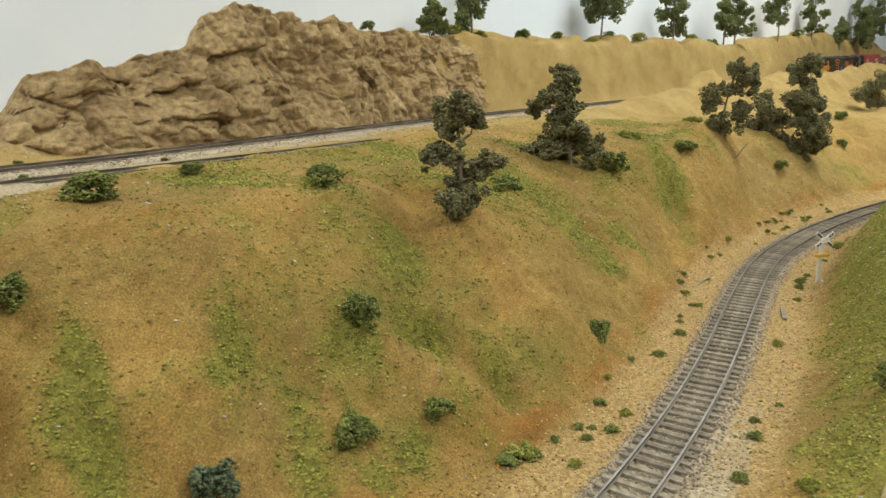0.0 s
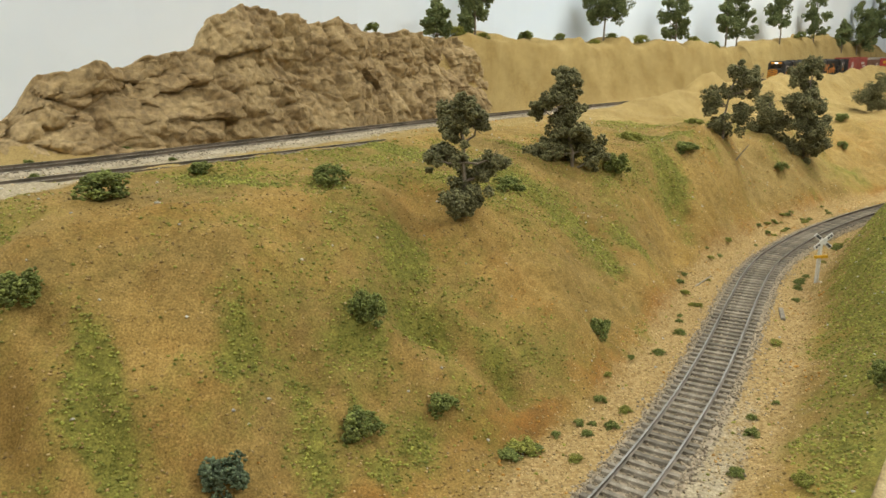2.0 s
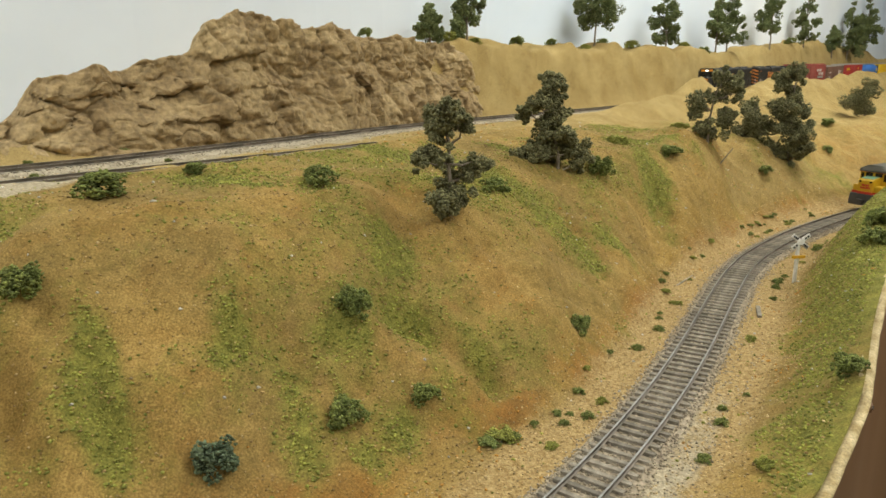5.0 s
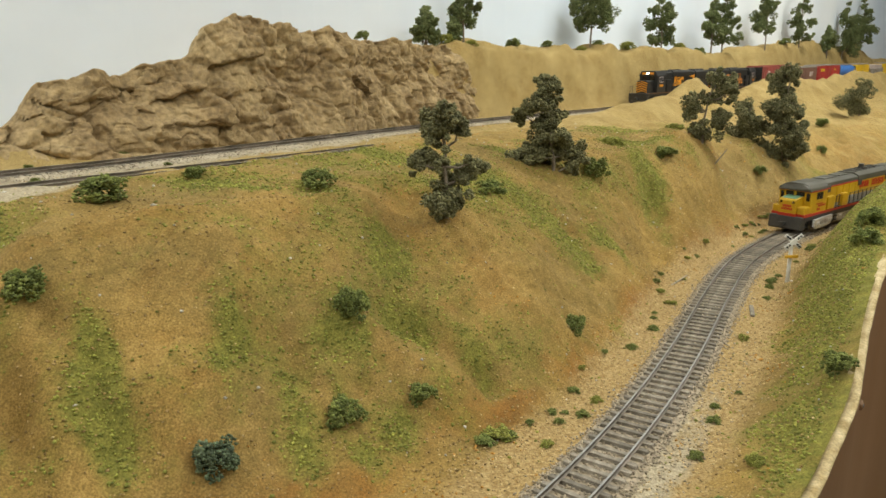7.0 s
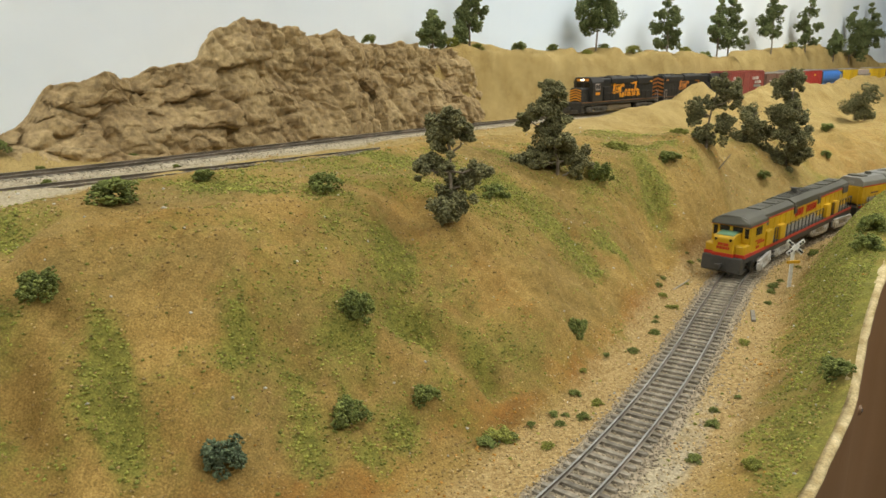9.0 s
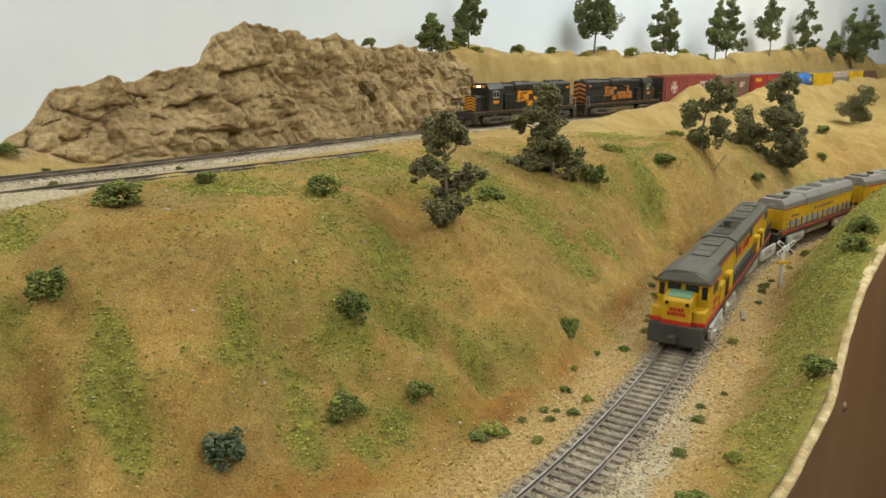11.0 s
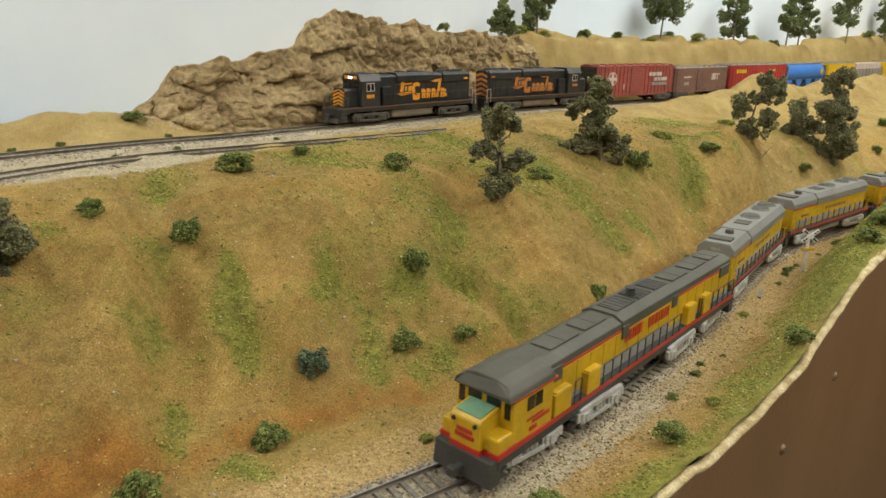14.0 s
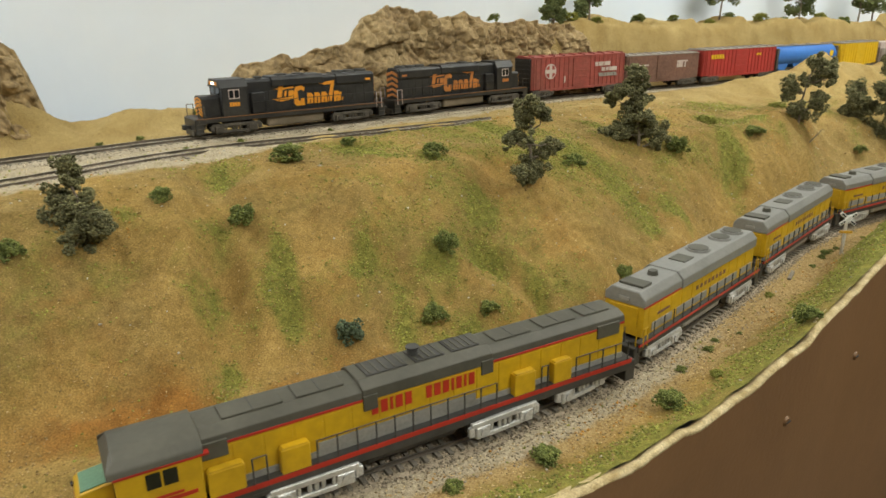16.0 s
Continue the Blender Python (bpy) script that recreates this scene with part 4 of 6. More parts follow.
tree(0.410, 0.868, scaled([(0, 22, 30), (-12, 58, 28), (10, 84, 24), (18, 38, 26), (-20, 30, 22)], 0.00047), TREE_LEAF, "small dark olive foam tree beside a taller one", 404, density=1.1)
tree(0.449, 0.853, scaled([(-40, 25, 30), (5, 20, 34), (35, 38, 30), (10, 75, 34), (30, 92, 26), (-22, 110, 30), (15, 130, 28), (-35, 150, 28), (-5, 165, 30), (5, 195, 26), (-20, 215, 26), (10, 235, 20), (-10, 246, 18)], 0.00044),
     TREE_LEAF, "tall dark olive foam tree on the far slope", 405, density=1.1)
tree(0.730, 1.196, scaled([(-20, 150, 62), (-30, 70, 70), (35, 40, 55), (0, 110, 60)], 0.00028), TREE_LEAF, "compact dark olive foam tree on the far bank", 406)
tree(-0.2024, 0.2129, scaled([(-20, 143, 24), (-28, 128, 20), (-56, 92, 26), (-20, 76, 26), (-44, 62, 28), (40, 56, 26), (52, 40, 20), (0, 15, 28), (-38, 30, 22), (22, 22, 24), (-12, 46, 26), (10, 96, 14)], 0.00030), TREE_LEAF, OLIVE + " below the siding", 407, crumb=0.0010, density=1.05)
# the broken branch lying by the leaning tree
stick = bmesh.new()
rod((0, 0, 0), (0.012, 0.0, 0.016), 0.0009, 0.0004, 6, stick)
fallen = part("fallen_branch", stick, BARK)
fallen.matrix_basis = pose(0.330, 0.752, float(height(np.array([0.330]), np.array([0.752]))[0]))
tagged(fallen, "bare broken twig branch on the slope", "branch")


def ridge_tree(x, y, tall, width, seed, label, start=0.32, z=None):
    r = np.random.default_rng(seed)
    blobs = []
    n = 8
    for k in range(n):
        f = start + (1 - start) * k / (n - 1)
        w = 0.80 * width * math.sin(math.pi * min(0.95, 0.25 + 0.75 * (f - start) / (1 - start)) ** 0.8)
        blobs.append((r.uniform(-1, 1) * w * 0.42, tall * f * 0.93, max(0.006, w * r.uniform(0.46, 0.62))))
        if k % 2 == 0:
            blobs.append((-np.sign(blobs[-1][0]) * w * 0.62, tall * f * 0.9, max(0.005, w * r.uniform(0.36, 0.5))))
    return tree(x, y, blobs, RIDGE_LEAF, label, seed, z, 0.0016, 0.0014, 0.62, "trees along the ridge")


R_LABEL = "slender green foam tree on the crest before the backdrop"
ridge_tree(0.018, 0.92, 0.052, 0.024, 501, "small round olive tree on the crest by the rock", 0.3)
ridge_tree(0.065, 0.967, 0.108, 0.026, 502, R_LABEL, 0.38)
ridge_tree(0.052, 0.958, 0.034, 0.014, 503, "thin low sapling beside a taller tree", 0.4)
ridge_tree(0.271, 1.162, 0.118, 0.046, 504, "broad green foam tree on the crest before the backdrop", 0.36)
ridge_tree(0.422, 1.294, 0.128, 0.040, 505, R_LABEL, 0.26)
ridge_tree(0.552, 1.409, 0.111, 0.030, 506, R_LABEL, 0.34)
ridge_tree(0.586, 1.443, 0.145, 0.041, 507, R_LABEL, 0.22)
ridge_tree(0.731, 1.584, 0.148, 0.040, 508, R_LABEL, 0.34)
ridge_tree(0.871, 1.725, 0.155, 0.038, 509, R_LABEL, 0.18)
ridge_tree(1.01, 1.862, 0.083, 0.030, 510, "small green foam tree beside a broad one", 0.3)
ridge_tree(1.106, 1.967, 0.158, 0.058, 511, "broad dark green foam tree on the far crest", 0.2)
ridge_tree(1.228, 2.102, 0.145, 0.053, 512, "broad dark green foam tree on the far crest", 0.2)

# ---- trackside things ----
WHITE = mat("white_sign_paint", (0.76, 0.75, 0.71), 0.6, second=(0.66, 0.65, 0.60), scale=300)
YELLOW_SIGN = mat("yellow_sign_paint", (0.72, 0.40, 0.02), 0.6)
DARK = mat("black_lettering", (0.03, 0.03, 0.03), 0.7)


def crossing_sign(x, y, turn):
    top = thing("crossing_sign", "white crossbuck railway crossing sign with a yellow plate", "sign")
    top.matrix_basis = pose(x, y, float(height(np.array([x]), np.array([y]))[0]), 0, 0, turn)
    part("post", box(-0.0011, 0.0011, -0.0011, 0.0011, -0.002, 0.031, 0.0002), WHITE, top, "white post")
    for name, a in (("board", 38), ("board", -38)):
        bm = box(-0.0088, 0.0088, -0.0022 if a > 0 else -0.0031, -0.0013 if a > 0 else -0.0022, -0.0016, 0.0016, 0.0002)
        bmesh.ops.transform(bm, matrix=pose(0, 0, 0.034, 0, a, 0), verts=bm.verts)
        board = part(name, bm, WHITE, top, "white diagonal board with worn dark lettering")
        for k in (-0.0068, -0.0044, 0.0044, 0.0068):
            bm = box(k - 0.0008, k + 0.0008, -0.0034, -0.00305 if a < 0 else -0.00215, -0.0007, 0.0007)
            bmesh.ops.transform(bm, matrix=pose(0, 0, 0.034, 0, a, 0), verts=bm.verts)
            part("lettering", bm, DARK, board)
    part("plate", box(-0.0055, 0.0055, -0.0026, -0.0012, 0.0205, 0.0228, 0.0002), YELLOW_SIGN, top, "yellow plate")
    return top


crossing_sign(0.316, 0.540, 8)
for x, y, turn, ln, label in [(0.229, 0.541, 50, 0.034, "thin weathered stick lying in the grit"), (0.259, 0.471, 70, 0.022, "grey weathered sleeper offcut lying in the grit")]:
    bm = bmesh.new()
    rod((-ln / 2, 0, 0.0007), (ln / 2, 0, 0.0013), 0.0008, 0.0005, 6, bm)
    if "sleeper" in label:
        box(-ln / 2, ln / 2, -0.0014, 0.0014, 0.0, 0.002, 0.0002, bm)
    ob = part("wooden_stick", bm, TIE)
    ob.matrix_basis = pose(x, y, float(height(np.array([x]), np.array([y]))[0]), 0, 0, turn)
    tagged(ob, label, "stick")


def screw(k, z):
    """A raised screw head in the fascia."""
    x, y, tx, ty = frame_at(RIM, k)
    top = thing("screw", "painted-over screw head in the brown fascia", "screw", "fascia screws")
    bm = bmesh.new()
    rod((0, 0, 0), (0, 0, 0.0016), 0.0034, 0.0026, 16, bm)
    part("head", bm, FASCIA, top)
    part("slot", box(-0.0022, 0.0022, -0.0004, 0.0004, 0.0016, 0.0021), DARK, top)
    m = Matrix.Translation((x + 0.0034 * ty, y - 0.0034 * tx, z)) @ Vector((ty, -tx, 0)).to_track_quat("Z", "Y").to_matrix().to_4x4()
    top.matrix_basis = m


rs, ra = beside(RIM, np.array([0.222, 0.272, 0.46, 0.10]), np.array([0.268, 0.380, 0.60, 0.13]))
for k, z in zip(ra, (-0.027, -0.027, -0.027, -0.06)):
    screw(k, z)


# ---- rolling stock (lengths in millimetres of the model, x forward, z up from the railhead) ----
YELLOW = mat("yellow_loco_paint", (0.57, 0.345, 0.008), 0.42, second=(0.48, 0.288, 0.009), scale=24, fine=0.10, bump=0.05, bump_scale=600)
GREY = mat("grey_roof_paint", (0.062, 0.058, 0.042), 0.6, second=(0.086, 0.081, 0.060), scale=40, fine=0.08)
LIGHT_GREY = mat("light_grey_roof_paint", (0.185, 0.182, 0.165), 0.45, second=(0.225, 0.22, 0.20), scale=40, fine=0.08)
PALE_GREY = mat("pale_grey_band_paint", (0.30, 0.29, 0.26), 0.5, second=(0.25, 0.24, 0.215), scale=60)
UNDER = mat("dark_grey_underframe", (0.034, 0.033, 0.030), 0.6, second=(0.056, 0.053, 0.046), scale=50, fine=0.15)
RED = mat("red_stripe_paint", (0.46, 0.025, 0.012), 0.45, fine=0.05)
SILVER = mat("silver_truck_paint", (0.56, 0.56, 0.54), 0.42, 0.35, second=(0.42, 0.42, 0.40), scale=90, fine=0.2)
BLACK = mat("weathered_black_paint", (0.015, 0.015, 0.016), 0.45, second=(0.034, 0.032, 0.028), scale=35, fine=0.2)
GRIME = mat("dusty_truck_black", (0.055, 0.048, 0.038), 0.85, second=(0.10, 0.087, 0.066), scale=120, fine=0.25)
ORANGE = mat("orange_lettering", (0.80, 0.33, 0.02), 0.5, second=(0.72, 0.27, 0.02), scale=60)
FADED_ORANGE = mat("faded_orange_lettering", (0.55, 0.20, 0.035), 0.6, second=(0.42, 0.16, 0.04), scale=60)
DULL_ORANGE = mat("dusty_orange_stripe", (0.26, 0.115, 0.03), 0.7, second=(0.17, 0.085, 0.035), scale=90)
TANK = mat("dusty_fuel_tank", (0.25, 0.205, 0.145), 0.75, second=(0.19, 0.155, 0.11), scale=60)
GLASS = mat("dark_cab_glass", (0.012, 0.013, 0.014), 0.12)
GREEN_TOP = mat("green_antiglare_paint", (0.10, 0.21, 0.125), 0.6, second=(0.13, 0.25, 0.15), scale=90)
BOX_RED = mat("boxcar_red_paint", (0.31, 0.062, 0.047), 0.7, second=(0.25, 0.07, 0.052), scale=25, fine=0.15)
BOX_BRIGHT = mat("bright_red_boxcar_paint", (0.42, 0.040, 0.032), 0.6, second=(0.34, 0.038, 0.03), scale=25, fine=0.1)
BOX_BROWN = mat("weathered_brown_boxcar_paint", (0.19, 0.095, 0.065), 0.75, second=(0.145, 0.08, 0.058), scale=30, fine=0.2)
BLUE = mat("blue_hopper_paint", (0.045, 0.17, 0.52), 0.45, second=(0.055, 0.20, 0.58), scale=20, fine=0.05)
CAR_YELLOW = mat("yellow_freight_paint", (0.72, 0.47, 0.015), 0.5, second=(0.66, 0.42, 0.02), scale=20, fine=0.06)
ROOF = mat("galvanised_roof", (0.33, 0.30, 0.26), 0.6, 0.2, second=(0.26, 0.21, 0.17), scale=30, fine=0.15)
GHOST = mat("faded_white_lettering", (0.60, 0.52, 0.47), 0.7, second=(0.48, 0.38, 0.34), scale=80)
LIT = bpy.data.materials.new("lit_headlight")
LIT.use_nodes = True
LIT.node_tree.nodes["Principled BSDF"].inputs["Emission Color"].default_value = (1.0, 0.86, 0.6, 1)
LIT.node_tree.nodes["Principled BSDF"].inputs["Emission Strength"].default_value = 5
MM = 0.001


def mbox(x0, x1, y0, y1, z0, z1, bevel=0.25, bm=None, segments=2):
    return box(*(v * MM for v in (x0, x1, y0, y1, z0, z1)), bevel * MM, bm, segments)


def piece(name, parent, material, *dims, bevel=0.25, label=""):
    return part(name, mbox(*dims, bevel=bevel), material, parent, label)


def section(outline, x0, x1, bevel=0.0):
    return loft([(y * MM, z * MM) for y, z in outline], x0 * MM, x1 * MM, bevel * MM)


def truck(parent, x, material, wheelbase=30, label="", name="truck", y_side=14.9, rise=1.0):
    """A bogie: two pierced side frames with springs and journals, wheels under it."""
    bm = bmesh.new()
    n = wheelbase / 2
    for s in (-1, 1):
        y = y_side * s
        lo, hi = (y - 1.2, y + 1.2)
        mbox(-n - 7, n + 7, lo, hi, 8.4, 11.0, 0.3, bm, 1)
        mbox(-n + 4, n - 4, lo, hi, 2.6, 4.8, 0.3, bm, 1)
        for q in (-n, n):
            mbox(q - 4.4, q + 4.4, lo - 0.3, hi + 0.3, 2.9, 8.8, 0.6, bm, 1)
            rod(Vector((q, y - 2.4 * 1, 5.9)) * MM, Vector((q, y + 2.4, 5.9)) * MM, 0.0022, None, 10, bm)
            mbox(q - 6.6, q - 5.0, lo + 0.4, hi - 0.4, 4.5, 9.5, 0.2, bm, 1)
            mbox(q + 5.0, q + 6.6, lo + 0.4, hi - 0.4, 4.5, 9.5, 0.2, bm, 1)
        for q in (-3.2, 0, 3.2):
            rod(Vector((q, y, 5.2)) * MM, Vector((q, y, 8.6)) * MM, 0.0012, None, 8, bm)
        mbox(-n - 8.6, -n - 6.4, lo, hi, 5.0, 9.4, 0.3, bm, 1)
        mbox(n + 6.4, n + 8.6, lo, hi, 5.0, 9.4, 0.3, bm, 1)
    mbox(-6, 6, -12, 12, 6.5, 11, 0.3, bm, 1)
    for vert in bm.verts:
        vert.co.z = 0.0022 + (vert.co.z - 0.0026) * rise
    ob = part(name, bm, material, parent, label)
    ob.matrix_basis = pose(x * MM, 0, 0)
    for q in (-n, n):
        bm = bmesh.new()
        for s in (-1, 1):
            rod(Vector((q, 7.7 * s, 5.6)) * MM, Vector((q, 9.9 * s, 5.6)) * MM, 0.0056, None, 18, bm)
        rod(Vector((q, -8, 5.6)) * MM, Vector((q, 8, 5.6)) * MM, 0.0012, None, 8, bm)
        part("wheelset", bm, UNDER, ob, "dark metal wheels on an axle")
    return ob


def coupler(parent, x, s):
    bm = mbox(*sorted((x, x + 6 * s)), -1.6, 1.6, 7.4, 10.0, 0.3)
    mbox(*sorted((x + 4.4 * s, x + 8.0 * s)), -2.6, 2.4, 6.4, 11, 0.7, bm)
    return part("coupler", bm, UNDER, parent, "dark knuckle coupler")


def handrail(parent, xs, y, z0, z1, material, top=True):
    for x in xs:
        bm = bmesh.new()
        rod(Vector((x, y, z0)) * MM, Vector((x, y, z1)) * MM, 0.00042, None, 6, bm)
        part("stanchion", bm, material, parent)
    if top:
        bm = bmesh.new()
        rod(Vector((xs[0], y, z1)) * MM, Vector((xs[-1], y, z1)) * MM, 0.00033, None, 6, bm)
        part("handrail", bm, material, parent)


def blocks(parent, name, x, y, z, widths, tall, gap, material, side, shear=0.0):
    """Lettering shown as plain blocks of its size, colour and spacing."""
    for w in widths:
        if w > 0:
            o = [(x, z), (x - side * w, z), (x - side * w + side * shear, z + tall), (x + side * shear, z + tall)]
            bm = prism([(a * MM, b * MM) for a, b in o], (y - 0.12) * MM, (y + 0.12) * MM)
            part(name, bm, material, parent)
        x -= side * (abs(w) + gap)


def giant_locomotive():
    top = thing("diesel_locomotive", "large yellow diesel locomotive with grey roof, red stripes and silver trucks", "locomotive", "yellow locomotives")
    piece("frame", top, UNDER, -138, 137, -16.9, 16.9, 11.0, 15.5, label="dark grey underframe")
    for s in (-1, 1):
        piece("stripe", top, RED, -138, 137.2, *sorted((16.0 * s, 17.1 * s)), 15.4, 18.0, bevel=0.15, label="red sill stripe")
        piece("walkway", top, UNDER, -137, 92, *sorted((12.4 * s, 16.9 * s)), 17.4, 18.6, bevel=0.15)
        piece("band", top, PALE_GREY, -134, 90, *sorted((12.3 * s, 13.1 * s)), 18.4, 21.8, bevel=0.15, label="pale grey band along the hood foot")
        piece("band", top, PALE_GREY, -36, 46, *sorted((12.4 * s, 13.3 * s)), 21.6, 26.0, bevel=0.15, label="pale grey louvre panels behind the handrail")
        piece("trim_line", top, RED, -134, 92, *sorted((12.4 * s, 13.2 * s)), 39.7, 40.9, bevel=0.1, label="thin red line under the roof")
    part("hood", section([(-12.8, 18), (12.8, 18), (12.8, 40.4), (-12.8, 40.4)], -134, 94, 0.4), YELLOW, top, "yellow engine hood")
    part("roof", section([(-12.9, 40.4), (12.9, 40.4), (12.4, 44.4), (7.0, 47.0), (-7.0, 47.0), (-12.4, 44.4)], -134.5, 96, 0.5), GREY, top, "dusty grey roof")
    raised = part("roof_hatch", section([(-13.4, 39.6), (13.4, 39.6), (13.1, 45.4), (7.8, 48.4), (-7.8, 48.4), (-13.1, 45.4)], -46, 24, 0.5), GREY, top, "raised grey radiator housing")
    for x0, x1, w in ((-42, -26, 8), (-22, -6, 8), (-2, 19, 8)):
        piece("grille", raised, UNDER, x0, x1, -w + 1.2, w - 1.2, 48.2, 49.1, bevel=0.3, label="dark roof grille")
        for k in range(5):
            x = x0 + (k + 0.5) * (x1 - x0) / 5
            piece("slat", raised, GREY, x - 0.5, x + 0.5, -w + 1.8, w - 1.8, 49.0, 49.5, bevel=0.1)
    for x0, x1 in ((30, 52), (58, 84), (-74, -52), (-104, -82), (-128, -110)):
        hatch = piece("roof_panel", top, GREY, x0, x1, -6.2, 6.2, 46.8, 48.0, bevel=0.4)
        piece("seam", hatch, UNDER, (x0 + x1) / 2 - 0.3, (x0 + x1) / 2 + 0.3, -6.0, 6.0, 47.9, 48.2, bevel=0.05)
    bm = bmesh.new()
    rod(Vector((-8, 0, 50)) * MM, Vector((-8, 0, 53.4)) * MM, 0.003, 0.0024, 14, bm)
    rod(Vector((-8, 0, 53.4)) * MM, Vector((-8, 0, 54.0)) * MM, 0.0034, None, 14, bm)
    part("exhaust_pipe", bm, UNDER, top)
    for s in (-1, 1):
        for x0, x1 in ((84, 103), (17, 24), (-46, -39), (-130, -114)):
            piece("vent_box", top, GREY, x0, x1, *sorted((12.6 * s, 13.9 * s)), 34.8, 42.5, bevel=0.3, label="grey intake box")
        for x0, x1 in ((79, 94), (51, 64), (-70, -57), (-94, -82)):
            cabinet = piece("equipment_box", top, YELLOW, x0, x1, *sorted((12.6 * s, 17.2 * s)), 18.2, 30.4, bevel=0.5, label="yellow equipment box on the walkway")
            piece("lid", cabinet, YELLOW, x0 + 0.8, x1 - 0.8, *sorted((13.2 * s, 17.0 * s)), 30.2, 31.2, bevel=0.3)
        for k in range(17):
            x = -128 + k * 13.2
            piece("door_panel", top, YELLOW, x, x + 12.2, *sorted((12.6 * s, 13.06 * s)), 22.4, 38.8, bevel=0.14)
        handrail(top, [76, 70], 17.0 * s, 18, 31, UNDER)
        handrail(top, [48 - 9.4 * k for k in range(11)], 17.0 * s, 18, 30, UNDER)
        handrail(top, [-74, -78], 17.0 * s, 18, 31, UNDER)
        handrail(top, [-97 - 9.4 * k for k in range(5)], 17.0 * s, 18, 30, UNDER)
        for k in range(3):
            piece("step", top, UNDER, 70, 77, *sorted((14.2 * s, 17.2 * s)), 4.5 + 4 * k, 5.2 + 4 * k, bevel=0.1)
            piece("step", top, UNDER, 129, 137, *sorted((13.2 * s, 16.4 * s)), 4.5 + 4 * k, 5.2 + 4 * k, bevel=0.1)
        blocks(top, "lettering", s * 0 + (20 if s > 0 else -43), 13.35 * s, 31.6, [3.2, 3.4, 1.4, 3.6, 3.4, -5, 3.0, 3.4, 3.4, 1.4, 3.0, 1.4, 3.2], 6.6, 1.35, RED, s)
    # cab and nose
    part("cab", section([(-16.4, 17.6), (16.4, 17.6), (16.4, 41), (-16.4, 41)], 95, 127, 0.6), YELLOW, top, "yellow cab")
    bm = section([(-16.9, 40.2), (16.9, 40.2), (16.0, 43.2), (12.4, 46.2), (6.6, 48.0), (-6.6, 48.0), (-12.4, 46.2), (-16.0, 43.2)], 94, 129.4, 0.7)
    for v in bm.verts:
        if v.co.x > 0.128 and v.co.z > 0.0445:
            v.co.x -= 0.0028
    part("cab_roof", bm, GREY, top, "arched grey cab roof")
    piece("trim_line", top, RED, 92, 127.4, -16.9, 16.9, 39.6, 40.6, bevel=0.1)
    for s in (-1, 1):
        for x0 in (104.5, 110.8):
            piece("window", top, GLASS, x0, x0 + 5.4, *sorted((16.4 * s, 16.85 * s)), 31.4, 38.4, bevel=0.15, label="dark cab side window")
        piece("window", top, GLASS, 126.6, 127.35, *sorted((11.6 * s, 15.0 * s)), 30.5, 38.6, bevel=0.15, label="dark front corner window")
        piece("window", top, GLASS, 126.6, 127.35, *sorted((1.4 * s, 9.6 * s)), 34.6, 39.2, bevel=0.15, label="dark windscreen pane")
        piece("nose_box", top, YELLOW, 124, 137.4, *sorted((8.2 * s, 16.6 * s)), 17.6, 25.6, bevel=1.2, label="low yellow box beside the nose")
        piece("stripe", top, RED, 124, 137.8, *sorted((8.2 * s, 17.0 * s)), 15.4, 18.6, bevel=0.2)
        piece("emblem", top, RED, 98, 112, *sorted((16.5 * s, 16.8 * s)), 23.6, 25.4, bevel=0.05, label="faded red wing emblem")
        piece("emblem", top, RED, 103, 116, *sorted((16.5 * s, 16.8 * s)), 26.0, 27.2, bevel=0.05)
        piece("number_bar", top, RED, 108, 114, *sorted((16.5 * s, 16.8 * s)), 20.0, 22.2, bevel=0.05)
    part("nose", prism([(a * MM, b * MM) for a, b in ((125, 17.6), (140.4, 17.6), (140.4, 31.6), (138.6, 33.4), (125, 35.2))], -0.0088, 0.0088, 0.0007), YELLOW, top, "low yellow nose")
    part("antiglare_panel", prism([(a * MM, b * MM) for a, b in ((127.6, 34.7), (138.4, 33.3), (138.4, 33.9), (127.6, 35.4))], -0.0072, 0.0072, 0.0001), GREEN_TOP, top, "green anti-glare panel")
    piece("stripe", top, RED, 138, 140.8, -8.9, 8.9, 15.4, 18.8, bevel=0.2)
    for s in (-1, 1):
        bm = bmesh.new()
        rod(Vector((140.2, 6.2 * s, 30.2)) * MM, Vector((141.4, 6.2 * s, 30.2)) * MM, 0.0011, None, 12, bm)
        part("headlight", bm, GLASS, top)
    for z, ws in ((25.0, [1.6, 1.6, 0.8, 1.6, 1.6]), (22.0, [1.4, 1.4, 1.4, 0.8, 1.4, 0.8, 1.4])):
        y = sum(ws) / 2 + 0.4 * (len(ws) - 1) / 2
        for w in ws:
            piece("lettering", top, RED, 140.2, 140.75, y - w, y, z, z + 2.3, bevel=0.04)
            y -= w + 0.4
    part("pilot", prism([(a * MM, b * MM) for a, b in ((134, 16), (141.6, 16), (143.2, 4), (141, 2.4), (134, 2.4))], -0.0166, 0.0166, 0.0006), UNDER, top, "dark grey front pilot")
    piece("pilot", top, UNDER, -142, -135, -16, 16, 3, 16, bevel=0.6)
    coupler(top, 142, 1)
    coupler(top, -141, -1)
    part("fuel_tank", section([(-13.5, 13), (13.5, 13), (13.5, 8), (10, 3.6), (-10, 3.6), (-13.5, 8)], -25, 23, 0.5), UNDER, top, "dark grey fuel tank")
    piece("pipe", top, PALE_GREY, -22, 12, 13.4, 14.2, 10.4, 11.2, bevel=0.2)
    for ob in top.children_recursive:
        ob.data.transform(Matrix.Diagonal((1.03, 1, 1, 1)))
